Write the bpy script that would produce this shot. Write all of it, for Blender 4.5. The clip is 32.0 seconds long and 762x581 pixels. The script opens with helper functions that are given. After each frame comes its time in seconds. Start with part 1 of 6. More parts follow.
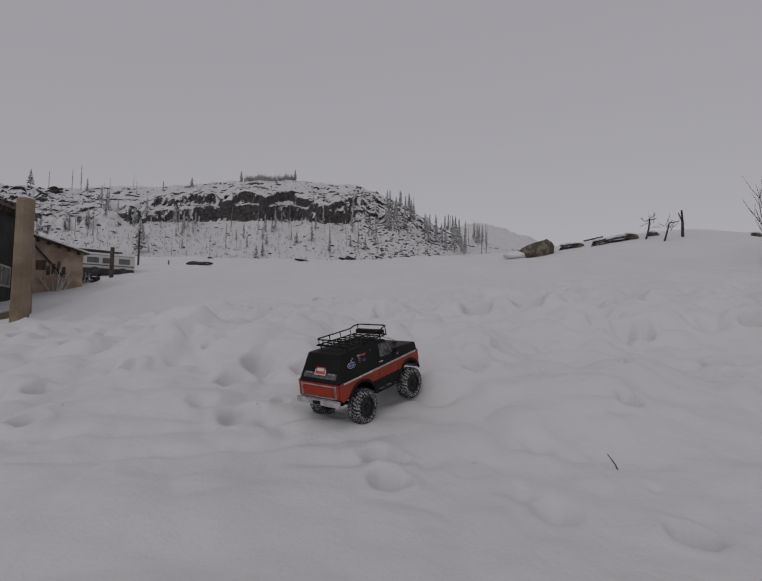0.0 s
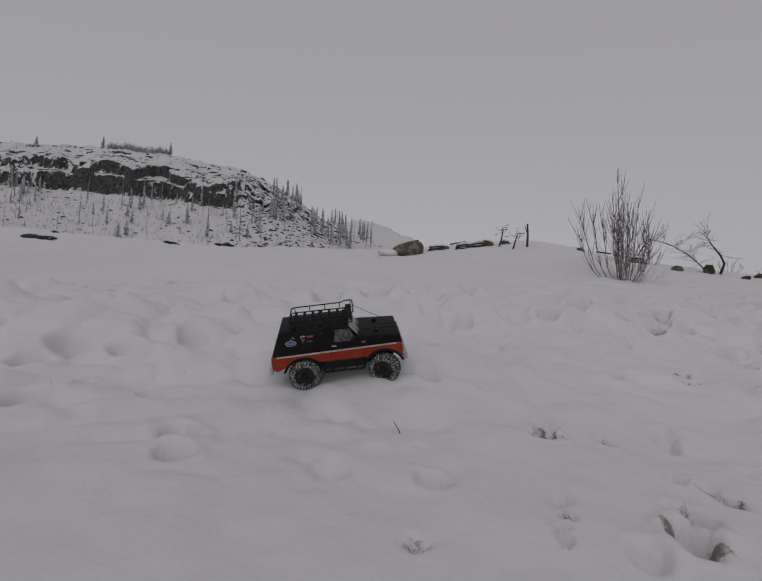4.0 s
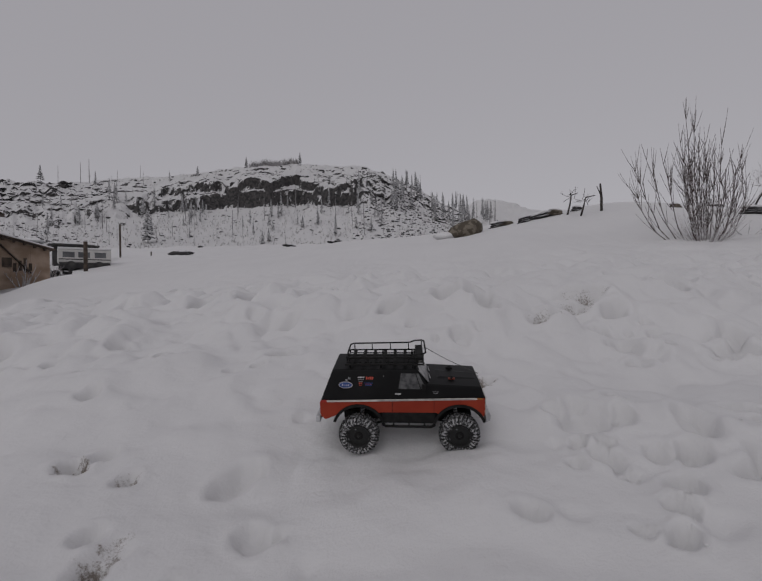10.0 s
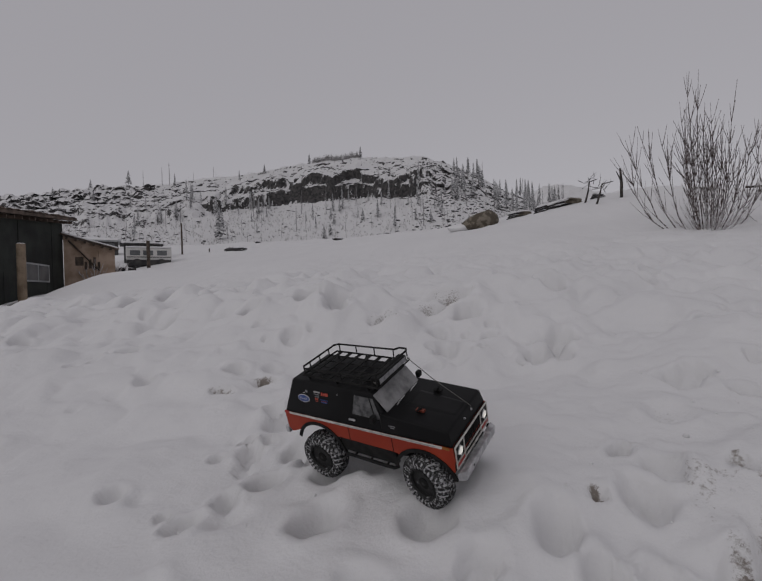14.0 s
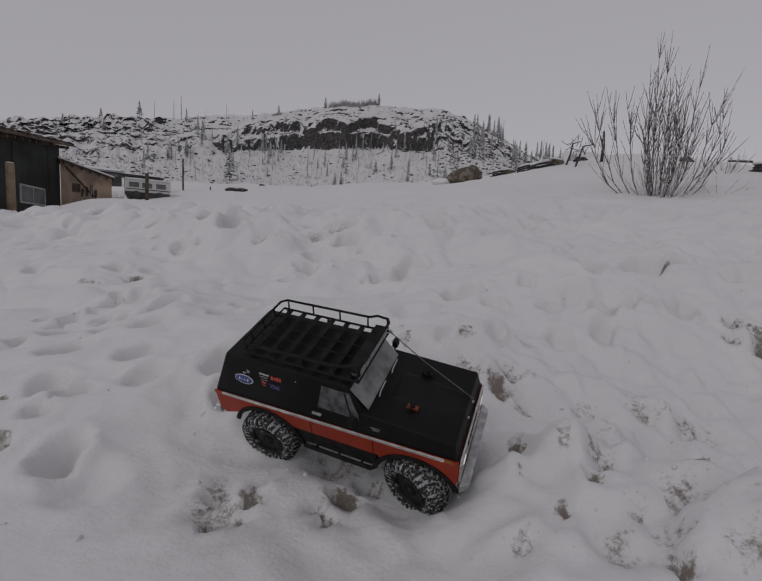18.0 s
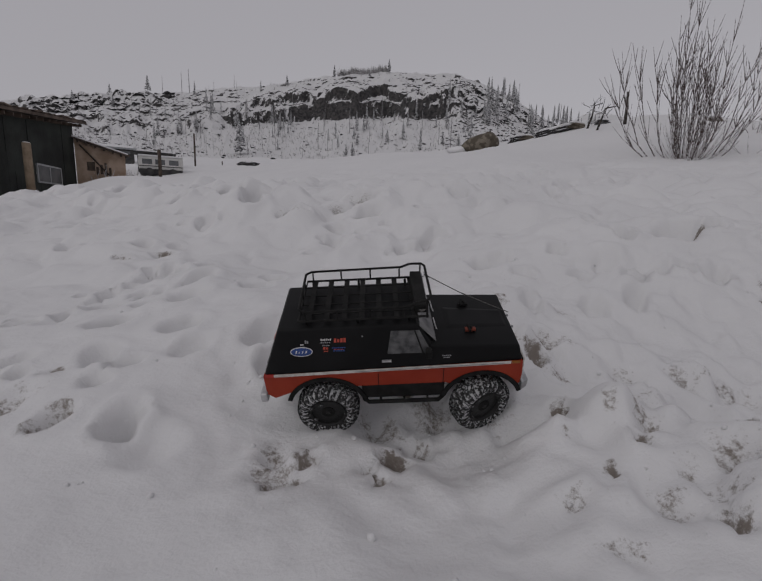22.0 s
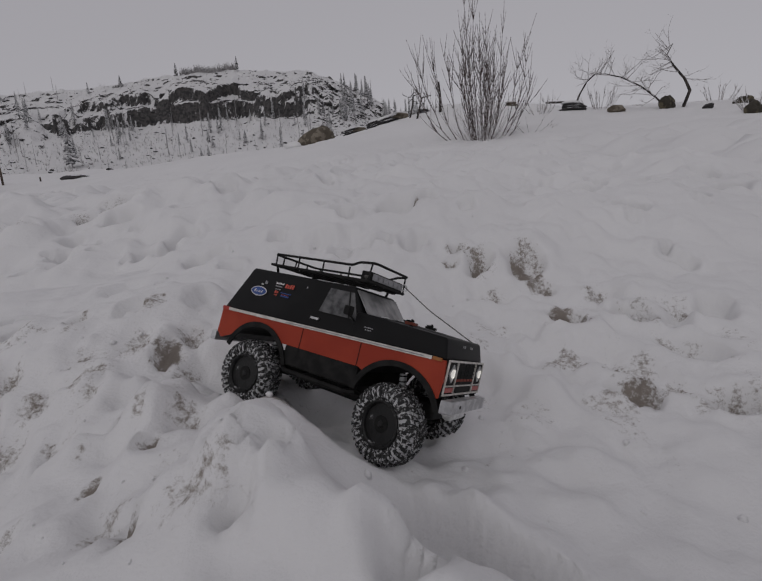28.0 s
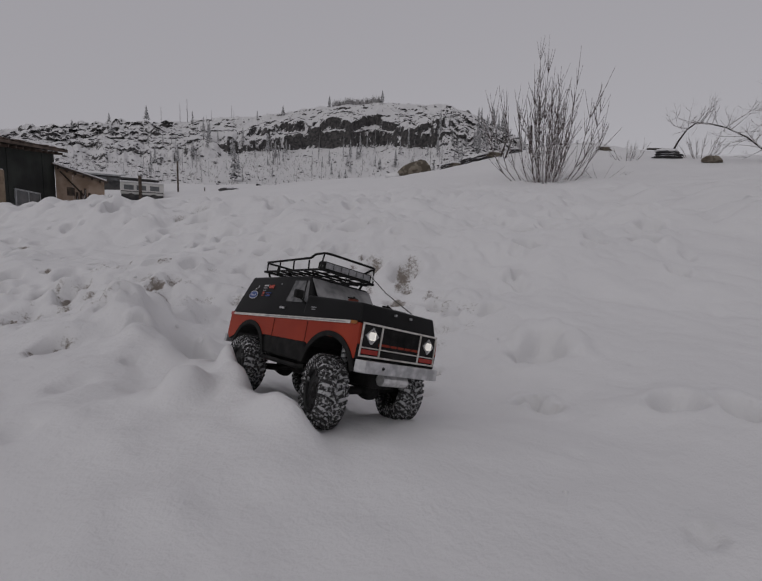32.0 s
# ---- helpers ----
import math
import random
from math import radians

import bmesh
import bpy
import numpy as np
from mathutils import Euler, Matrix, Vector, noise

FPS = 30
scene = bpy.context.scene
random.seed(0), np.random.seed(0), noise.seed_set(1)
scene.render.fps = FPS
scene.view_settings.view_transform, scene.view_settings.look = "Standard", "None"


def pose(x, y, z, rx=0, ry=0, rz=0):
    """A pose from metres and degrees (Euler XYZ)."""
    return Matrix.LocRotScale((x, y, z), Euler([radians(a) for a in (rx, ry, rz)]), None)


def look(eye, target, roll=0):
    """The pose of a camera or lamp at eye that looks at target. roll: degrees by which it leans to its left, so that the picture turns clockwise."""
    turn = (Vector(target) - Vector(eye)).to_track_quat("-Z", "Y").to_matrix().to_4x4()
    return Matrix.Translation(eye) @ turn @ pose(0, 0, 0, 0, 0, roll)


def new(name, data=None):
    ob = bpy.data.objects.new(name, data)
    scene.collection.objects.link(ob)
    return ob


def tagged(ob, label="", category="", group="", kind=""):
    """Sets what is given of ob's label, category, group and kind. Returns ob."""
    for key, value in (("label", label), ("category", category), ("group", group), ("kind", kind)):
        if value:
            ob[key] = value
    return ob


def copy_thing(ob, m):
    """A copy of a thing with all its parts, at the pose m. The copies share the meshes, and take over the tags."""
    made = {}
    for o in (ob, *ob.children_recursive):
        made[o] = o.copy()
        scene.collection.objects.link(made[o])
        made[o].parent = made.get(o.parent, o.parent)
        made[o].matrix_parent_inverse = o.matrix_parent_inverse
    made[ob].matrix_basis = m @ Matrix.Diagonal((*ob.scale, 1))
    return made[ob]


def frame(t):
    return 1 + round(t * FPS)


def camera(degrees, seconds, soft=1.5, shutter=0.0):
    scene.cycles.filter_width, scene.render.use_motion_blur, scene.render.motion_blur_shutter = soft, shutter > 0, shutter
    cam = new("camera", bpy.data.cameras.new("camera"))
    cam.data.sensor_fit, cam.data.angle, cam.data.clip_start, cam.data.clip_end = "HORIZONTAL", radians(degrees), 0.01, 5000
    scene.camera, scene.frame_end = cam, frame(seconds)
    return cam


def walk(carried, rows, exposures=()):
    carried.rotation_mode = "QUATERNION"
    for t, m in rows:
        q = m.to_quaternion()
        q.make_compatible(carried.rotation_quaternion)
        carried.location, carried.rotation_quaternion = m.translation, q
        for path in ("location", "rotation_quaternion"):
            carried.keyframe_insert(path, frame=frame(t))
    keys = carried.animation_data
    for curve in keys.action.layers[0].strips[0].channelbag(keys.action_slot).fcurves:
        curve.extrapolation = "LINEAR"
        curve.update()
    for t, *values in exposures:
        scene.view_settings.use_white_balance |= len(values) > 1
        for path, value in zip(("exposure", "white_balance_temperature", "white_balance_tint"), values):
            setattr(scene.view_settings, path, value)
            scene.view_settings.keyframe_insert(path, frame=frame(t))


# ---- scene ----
cam = camera(83.39, 32.0, soft=1.4)

# seconds, x, y, z, yaw, pitch, roll about the line of sight
PATH = [
    (0, -0.056, -0.008, 0.022, -0.57, 2.99, 0.93),
    (0.5, 0.028, -0.011, 0.041, -3.41, 4.43, 1.29),
    (1, 0.075, -0.051, 0.028, -6.05, 4.06, 2.00),
    (1.5, 0.126, -0.102, 0.030, -8.39, 3.61, 1.59),
    (2, 0.204, -0.090, 0.005, -10.69, 3.34, 2.67),
    (2.5, 0.199, -0.086, -0.003, -12.26, 3.16, 2.70),
    (4.5, 0.166, -0.113, -0.020, -17.52, 2.55, 2.68),
    (5, 0.214, -0.082, 0.020, -19.07, 2.43, 1.59),
    (5.5, 0.289, -0.061, 0.006, -20.15, 1.72, 0.60),
    (6, 0.448, -0.011, -0.004, -22.27, 1.17, 1.90),
    (6.5, 0.666, -0.003, -0.021, -25.36, 1.32, 1.30),
    (7, 0.880, -0.026, -0.008, -15.08, 0.45, 3.51),
    (7.5, 1.060, -0.078, 0.052, -17.19, 2.15, 3.99),
    (8, 1.282, -0.120, 0.009, -16.94, -0.76, -0.18),
    (8.5, 1.521, -0.110, 0.033, -10.66, -0.99, 0.36),
    (9, 1.685, -0.139, 0.056, -7.80, 4.09, -0.28),
    (9.5, 1.917, -0.107, 0.055, -2.75, 2.12, -2.01),
    (10, 2.139, -0.124, 0.098, 1.22, 0.45, -1.16),
    (10.5, 2.316, -0.086, 0.094, 4.07, -0.89, -0.94),
    (11, 2.527, -0.085, 0.121, 9.31, -2.09, 0.89),
    (11.5, 2.713, -0.096, 0.157, 11.31, -2.02, 1.32),
    (12, 2.905, -0.041, 0.131, 17.87, -5.52, 2.03),
    (12.5, 3.083, -0.074, 0.160, 15.37, -3.62, 0.45),
    (13, 3.222, -0.139, 0.141, 9.66, 0.46, 1.32),
    (13.5, 3.336, -0.121, 0.105, 10.45, -0.23, 0.97),
    (14, 3.430, -0.130, 0.133, 9.66, -0.50, -1.58),
    (14.5, 3.497, -0.175, 0.158, 6.17, -1.61, -2.48),
    (15, 3.576, -0.364, 0.037, 0.77, -4.19, -4.37),
    (15.5, 3.746, -0.471, 0.039, -6.92, -4.87, -3.69),
    (17.5, 4.211, -0.279, -0.057, 7.53, -5.39, -0.16),
    (18, 4.267, -0.253, -0.029, 10.50, -6.50, 3.09),
    (18.5, 4.208, -0.273, -0.007, 10.44, -4.93, 1.30),
    (19, 4.185, -0.252, -0.007, 11.17, -5.23, 0.96),
    (19.5, 4.183, -0.258, -0.013, 10.84, -5.13, 0.40),
    (20, 4.198, -0.247, -0.009, 10.21, -5.51, 1.24),
    (20.5, 4.191, -0.276, -0.028, 10.13, -7.47, 0.43),
    (21, 4.185, -0.282, -0.041, 12.20, -9.92, 0.87),
    (21.5, 4.198, -0.277, -0.040, 12.89, -10.52, 1.85),
    (22, 4.209, -0.273, -0.039, 12.21, -10.24, 1.82),
    (22.5, 4.222, -0.262, -0.034, 11.06, -9.84, 1.85),
    (23, 4.250, -0.262, -0.018, 6.86, -9.92, 0.30),
    (23.5, 4.315, -0.269, 0.003, 3.24, -9.83, -0.43),
    (24, 4.359, -0.270, 0.003, -0.73, -9.20, -0.66),
    (24.5, 4.429, -0.259, -0.017, -3.48, -9.95, -1.52),
    (25, 4.466, -0.241, 0.003, -4.42, -9.53, -1.47),
    (25.5, 4.538, -0.319, -0.000, -5.98, -8.89, -3.24),
    (27.5, 4.808, -0.094, -0.092, -1.24, -10.92, -2.87),
    (28, 4.864, -0.122, -0.084, -3.20, -10.86, -4.11),
    (28.5, 4.937, -0.224, -0.020, -4.29, -9.39, -3.50),
    (29, 5.010, -0.316, -0.047, -2.15, -8.50, -1.71),
    (29.5, 5.116, -0.329, -0.103, 2.70, -10.83, -3.15),
    (30, 5.235, -0.395, -0.082, 2.54, -9.86, -2.73),
    (30.5, 5.405, -0.585, -0.077, -0.85, -9.89, -2.48),
    (31, 5.510, -0.583, -0.122, 9.72, -10.20, -0.30),
    (31.5, 5.647, -0.677, -0.117, 14.20, -8.27, 1.45),
    (32, 5.831, -0.817, -0.148, 11.82, -6.89, 1.75),
]

def eye(x, y, z, yaw, pitch, roll):
    return pose(x, y, z, 90 + pitch, 0, yaw) @ pose(0, 0, 0, 0, 0, roll)


walk(cam, [(row[0], eye(*row[1:])) for row in PATH])

# ---------------------------------------------------------------- light
world = bpy.data.worlds.new("overcast")
scene.world = world
world.use_nodes = True
wn, wl = world.node_tree.nodes, world.node_tree.links
sky = wn.new("ShaderNodeTexSky")
sky.sky_type, sky.sun_disc = "NISHITA", False
sky.sun_elevation, sky.sun_rotation = radians(28), radians(200)
grey = wn.new("ShaderNodeHueSaturation")
grey.inputs["Saturation"].default_value = 0.12
grey.inputs["Value"].default_value = 0.1
cloud = wn.new("ShaderNodeMix")
cloud.data_type = "RGBA"
cloud.inputs[0].default_value = 0.86
cloud.inputs[7].default_value = (0.352, 0.340, 0.368, 1)
wl.new(sky.outputs[0], grey.inputs["Color"])
wl.new(grey.outputs[0], cloud.inputs[6])
wl.new(cloud.outputs[2], wn["Background"].inputs["Color"])
wn["Background"].inputs["Strength"].default_value = 1.0
sun = new("sun", bpy.data.lights.new("sun", "SUN"))
sun.data.energy, sun.data.angle, sun.data.color = 0.35, radians(60), (1.0, 0.98, 0.95)
sun.matrix_world = look((-6, -10, 12), (0, 0, 0))


# ---------------------------------------------------------------- materials
def nodes_of(name, rough=0.7, metal=0.0):
    m = bpy.data.materials.new(name)
    m.use_nodes = True
    n, l = m.node_tree.nodes, m.node_tree.links
    b = n["Principled BSDF"]
    b.inputs["Roughness"].default_value, b.inputs["Metallic"].default_value = rough, metal
    return m, n, l, b


def coarse_noise(n, l, scale, detail=4.0, space="Object", rough=0.55):
    c, t = n.new("ShaderNodeTexCoord"), n.new("ShaderNodeTexNoise")
    t.inputs["Scale"].default_value, t.inputs["Detail"].default_value = scale, detail
    t.inputs["Roughness"].default_value = rough
    l.new(c.outputs[space], t.inputs["Vector"])
    return t.outputs["Fac"]


def band(n, l, value, low, high):
    r = n.new("ShaderNodeMapRange")
    r.interpolation_type = "SMOOTHSTEP"
    r.inputs["From Min"].default_value, r.inputs["From Max"].default_value = low, high
    l.new(value, r.inputs["Value"])
    return r.outputs["Result"]


def blend(n, l, fac, a, b):
    m = n.new("ShaderNodeMix")
    m.data_type = "RGBA"
    l.new(fac, m.inputs[0])
    for socket, v in ((m.inputs[6], a), (m.inputs[7], b)):
        if isinstance(v, tuple):
            socket.default_value = (*v, 1)
        else:
            l.new(v, socket)
    return m.outputs[2]


def relief(n, l, b, height, strength, distance):
    k = n.new("ShaderNodeBump")
    k.inputs["Strength"].default_value, k.inputs["Distance"].default_value = strength, distance
    l.new(height, k.inputs["Height"])
    l.new(k.outputs[0], b.inputs["Normal"])


def surface(name, one, two, scale, rough=0.7, metal=0.0, bump=0.2, depth=0.01, detail=4.0, fine=0.0, coat=0.0, edges=(0.35, 0.65), spec=0.35):
    """A surface that wavers between two colours, with relief."""
    m, n, l, b = nodes_of(name, rough, metal)
    f = coarse_noise(n, l, scale, detail)
    l.new(blend(n, l, band(n, l, f, *edges), one, two), b.inputs["Base Color"])
    relief(n, l, b, coarse_noise(n, l, fine, 5.0) if fine else f, bump, depth)
    b.inputs["Coat Weight"].default_value = coat
    b.inputs["Specular IOR Level"].default_value = spec
    return m


def frosted(name, dark, frost, scale, amount, rough=0.85, up=0.0):
    """Dark stuff with snow clinging to it; up: how much more of it lies on what faces the sky."""
    m, n, l, b = nodes_of(name, rough)
    f = coarse_noise(n, l, scale, 5.0)
    if up:
        g, s, k = n.new("ShaderNodeNewGeometry"), n.new("ShaderNodeSeparateXYZ"), n.new("ShaderNodeMath")
        k.operation = "MULTIPLY_ADD"
        k.inputs[1].default_value = up
        l.new(g.outputs["Normal"], s.inputs[0])
        l.new(s.outputs["Z"], k.inputs[0])
        l.new(f, k.inputs[2])
        f = k.outputs[0]
    l.new(blend(n, l, band(n, l, f, amount, amount + 0.1), dark, frost), b.inputs["Base Color"])
    relief(n, l, b, f, 0.4, 0.01)
    return m


def snow_material():
    m, n, l, b = nodes_of("snow", 0.75)
    b.inputs["Specular IOR Level"].default_value = 0.25
    a = n.new("ShaderNodeAttribute")
    a.attribute_name = "dirt"
    wide, mid, fine = coarse_noise(n, l, 0.9, 3.0), coarse_noise(n, l, 14.0, 6.0, rough=0.6), coarse_noise(n, l, 110.0, 6.0, rough=0.7)
    clean = blend(n, l, wide, (0.66, 0.655, 0.665), (0.75, 0.745, 0.75))
    speck = n.new("ShaderNodeMath")
    speck.operation = "MULTIPLY_ADD"
    speck.inputs[1].default_value = 0.46
    l.new(a.outputs["Fac"], speck.inputs[0])
    l.new(coarse_noise(n, l, 75.0, 8.0, rough=0.8), speck.inputs[2])
    grime = blend(n, l, mid, (0.12, 0.098, 0.082), (0.33, 0.295, 0.265))
    l.new(blend(n, l, band(n, l, speck.outputs[0], 0.66, 0.88), clean, grime), b.inputs["Base Color"])
    h = n.new("ShaderNodeMath")
    h.operation = "MULTIPLY_ADD"
    h.inputs[1].default_value = 0.25
    l.new(fine, h.inputs[0])
    l.new(mid, h.inputs[2])
    relief(n, l, b, h.outputs[0], 0.55, 0.015)
    return m


def hill_material():
    m, n, l, b = nodes_of("snowy_hillside", 0.9)
    g, s = n.new("ShaderNodeNewGeometry"), n.new("ShaderNodeSeparateXYZ")
    l.new(g.outputs["Normal"], s.inputs[0])
    k = n.new("ShaderNodeMath")
    k.operation = "MULTIPLY_ADD"
    k.inputs[1].default_value = 0.75
    l.new(coarse_noise(n, l, 1.0, 8.0, rough=0.74), k.inputs[0])
    l.new(s.outputs["Z"], k.inputs[2])
    rock = blend(n, l, band(n, l, coarse_noise(n, l, 0.8, 6.0), 0.35, 0.65), (0.030, 0.029, 0.031), (0.085, 0.080, 0.078))
    white = blend(n, l, coarse_noise(n, l, 0.05, 3.0), (0.60, 0.595, 0.605), (0.70, 0.695, 0.70))
    l.new(blend(n, l, band(n, l, k.outputs[0], 0.80, 0.93), rock, white), b.inputs["Base Color"])
    relief(n, l, b, coarse_noise(n, l, 0.6, 8.0), 0.6, 1.0)
    return m


snow = snow_material()
hillside = hill_material()
FROST = (0.62, 0.62, 0.64)
lichen_rock = frosted("lichen_rock", (0.085, 0.07, 0.052), (0.19, 0.165, 0.13), 7.0, 0.48)
mossy_rock = frosted("mossy_rock", (0.035, 0.03, 0.022), (0.11, 0.095, 0.06), 9.0, 0.5)
slab_rock = frosted("dark_rock", (0.035, 0.033, 0.034), FROST, 2.0, 0.95, up=0.55)
bark = surface("grey_bark", (0.10, 0.075, 0.062), (0.22, 0.18, 0.16), 9.0, 0.9, bump=0.5)
twig_bark = frosted("frosty_twig", (0.065, 0.044, 0.040), (0.48, 0.465, 0.47), 34.0, 0.485, up=0.06)
fine_twig = frosted("rimed_twig", (0.28, 0.25, 0.245), (0.55, 0.545, 0.555), 20.0, 0.42)
dead_wood = surface("dead_wood", (0.022, 0.020, 0.019), (0.07, 0.06, 0.055), 14.0, 0.9, bump=0.4)
# far trunks and needles: the valley haze is put into these paler colours
far_trunk = surface("hazy_burnt_trunk", (0.17, 0.165, 0.167), (0.32, 0.315, 0.318), 1.0, 0.95)
far_needles = frosted("hazy_frosty_needles", (0.17, 0.172, 0.173), (0.48, 0.48, 0.49), 1.6, 0.42, up=0.12)
rime_crown = frosted("rimed_crown", (0.24, 0.225, 0.22), (0.52, 0.515, 0.525), 3.0, 0.45)
post_wood = surface("weathered_post", (0.17, 0.125, 0.085), (0.30, 0.235, 0.17), 3.0, 0.9, bump=0.5, depth=0.02, fine=40.0)
dark_post = surface("dark_post", (0.05, 0.04, 0.033), (0.11, 0.085, 0.068), 5.0, 0.9, bump=0.5)
black_felt = surface("black_tar_paper", (0.010, 0.011, 0.010), (0.026, 0.030, 0.026), 0.9, 0.85, bump=0.3, depth=0.03, fine=12.0)
plywood = surface("weathered_plywood", (0.30, 0.215, 0.155), (0.46, 0.35, 0.27), 1.6, 0.85, bump=0.25, fine=25.0)
roof_brown = surface("rusty_roof", (0.055, 0.04, 0.032), (0.13, 0.095, 0.075), 2.5, 0.8, bump=0.5)
grey_metal = surface("galvanised_frame", (0.30, 0.31, 0.32), (0.42, 0.43, 0.44), 4.0, 0.5, 0.4)
dull_glass = surface("dull_glass", (0.09, 0.095, 0.10), (0.15, 0.155, 0.16), 1.5, 0.25)
camper_white = surface("camper_paint", (0.50, 0.495, 0.48), (0.62, 0.61, 0.59), 1.2, 0.5)
dark_trim = surface("dark_trim", (0.03, 0.03, 0.032), (0.07, 0.068, 0.066), 2.0, 0.7)

black_paint = surface("satin_black_paint", (0.006, 0.006, 0.0065), (0.012, 0.012, 0.0125), 6.0, 0.5, bump=0.03, depth=0.002, fine=300.0, spec=0.14)
red_paint = surface("red_orange_paint", (0.26, 0.030, 0.014), (0.32, 0.042, 0.019), 9.0, 0.45, bump=0.03, depth=0.002, fine=260.0, spec=0.2)
black_plastic = surface("black_plastic", (0.008, 0.008, 0.008), (0.018, 0.0175, 0.017), 40.0, 0.7, bump=0.2, depth=0.002, spec=0.15)
white_stripe = surface("worn_white_stripe", (0.60, 0.58, 0.55), (0.42, 0.39, 0.36), 60.0, 0.5, bump=0.05, depth=0.001)
tyre_rubber = frosted("snowy_rubber", (0.014, 0.014, 0.014), (0.42, 0.42, 0.43), 210.0, 0.525)
packed_groove = frosted("snow_packed_groove", (0.035, 0.035, 0.035), (0.50, 0.50, 0.51), 130.0, 0.44)
rim_black = frosted("black_rim", (0.007, 0.007, 0.007), (0.42, 0.42, 0.43), 60.0, 0.63, rough=0.6)
chrome = surface("dull_chrome", (0.36, 0.36, 0.37), (0.60, 0.60, 0.61), 45.0, 0.42, 0.7, bump=0.1, depth=0.001)
steel = surface("bright_steel", (0.50, 0.50, 0.50), (0.70, 0.70, 0.70), 90.0, 0.35, 0.7)
tint = surface("tinted_window", (0.04, 0.041, 0.043), (0.12, 0.12, 0.122), 34.0, 0.12, bump=0.02)
clear_grey = surface("hazy_windscreen", (0.13, 0.13, 0.132), (0.25, 0.248, 0.25), 26.0, 0.22, bump=0.05, depth=0.001)
amber = surface("amber_lens", (0.24, 0.085, 0.015), (0.30, 0.11, 0.02), 80.0, 0.3)
red_lens = surface("red_lens", (0.28, 0.02, 0.015), (0.36, 0.03, 0.02), 80.0, 0.3)
blue_sticker = surface("blue_sticker", (0.02, 0.055, 0.20), (0.03, 0.075, 0.26), 90.0, 0.4)
white_sticker = surface("white_sticker", (0.55, 0.54, 0.54), (0.66, 0.65, 0.65), 120.0, 0.5)
red_sticker = surface("red_sticker", (0.42, 0.06, 0.04), (0.50, 0.09, 0.06), 120.0, 0.5)
grey_sticker = surface("grey_sticker", (0.22, 0.22, 0.23), (0.32, 0.32, 0.33), 120.0, 0.5)
latch_red = surface("rusty_latch", (0.10, 0.022, 0.014), (0.16, 0.035, 0.02), 90.0, 0.6)
cord_mat = surface("grey_cord", (0.06, 0.058, 0.055), (0.14, 0.135, 0.13), 200.0, 0.9)


def glowing(name, color, power):
    m, n, l, b = nodes_of(name, 0.2)
    b.inputs["Base Color"].default_value = (0.8, 0.8, 0.78, 1)
    b.inputs["Emission Color"].default_value = (*color, 1)
    b.inputs["Emission Strength"].default_value = power
    return m


lamp_glow = glowing("headlight_glow", (1.0, 0.95, 0.86), 0.28)


# ---------------------------------------------------------------- mesh helpers
def mesh_of(name, bm, mats, smooth=False):
    me = bpy.data.meshes.new(name)
    bm.normal_update()
    bm.to_mesh(me)
    bm.free()
    for m in (mats if isinstance(mats, (list, tuple)) else [mats]):
        me.materials.append(m)
    if smooth:
        me.polygons.foreach_set("use_smooth", [True] * len(me.polygons))
    return me


def part(name, bm, mats, parent, label="", smooth=False):
    ob = new(name, mesh_of(name, bm, mats, smooth))
    ob.parent = parent
    return tagged(ob, label)


def thing(name, place, label, category, group="", kind=""):
    ob = new(name)
    ob.matrix_world = place if isinstance(place, Matrix) else pose(*place)
    return tagged(ob, label, category, group, kind)


def add_box(bm, a, b, turn=None, bevel=0.0):
    """A box between two corners."""
    c = [(p + q) / 2 for p, q in zip(a, b)]
    m = Matrix.Translation(c) @ (turn or Matrix.Identity(4)) @ Matrix.Diagonal((*[abs(q - p) for p, q in zip(a, b)], 1))
    made = bmesh.ops.create_cube(bm, size=1, matrix=m)["verts"]
    if bevel:
        edges = {e for v in made for e in v.link_edges}
        bmesh.ops.bevel(bm, geom=list(edges), offset=bevel, segments=2, affect="EDGES", profile=0.6)
    return bm


def box(a, b, turn=None, bevel=0.0):
    return add_box(bmesh.new(), a, b, turn, bevel)


def add_tube(bm, points, radii, sides=6):
    """A tapered tube along points."""
    pts = [Vector(p) for p in points]
    if not isinstance(radii, (list, tuple)):
        radii = [radii] * len(pts)
    rings = []
    for i, p in enumerate(pts):
        d = (pts[min(i + 1, len(pts) - 1)] - pts[max(i - 1, 0)]).normalized()
        u = d.cross(Vector((0.31, 0.17, 0.93))).normalized()
        w = d.cross(u)
        rings.append([bm.verts.new(p + (u * math.cos(k * math.tau / sides) + w * math.sin(k * math.tau / sides)) * radii[i]) for k in range(sides)])
    for a, b in zip(rings, rings[1:]):
        for k in range(sides):
            bm.faces.new((a[k], a[(k + 1) % sides], b[(k + 1) % sides], b[k]))
    bm.faces.new(rings[0][::-1])
    bm.faces.new(rings[-1])
    return bm


def tube(points, radii, sides=6):
    return add_tube(bmesh.new(), points, radii, sides)


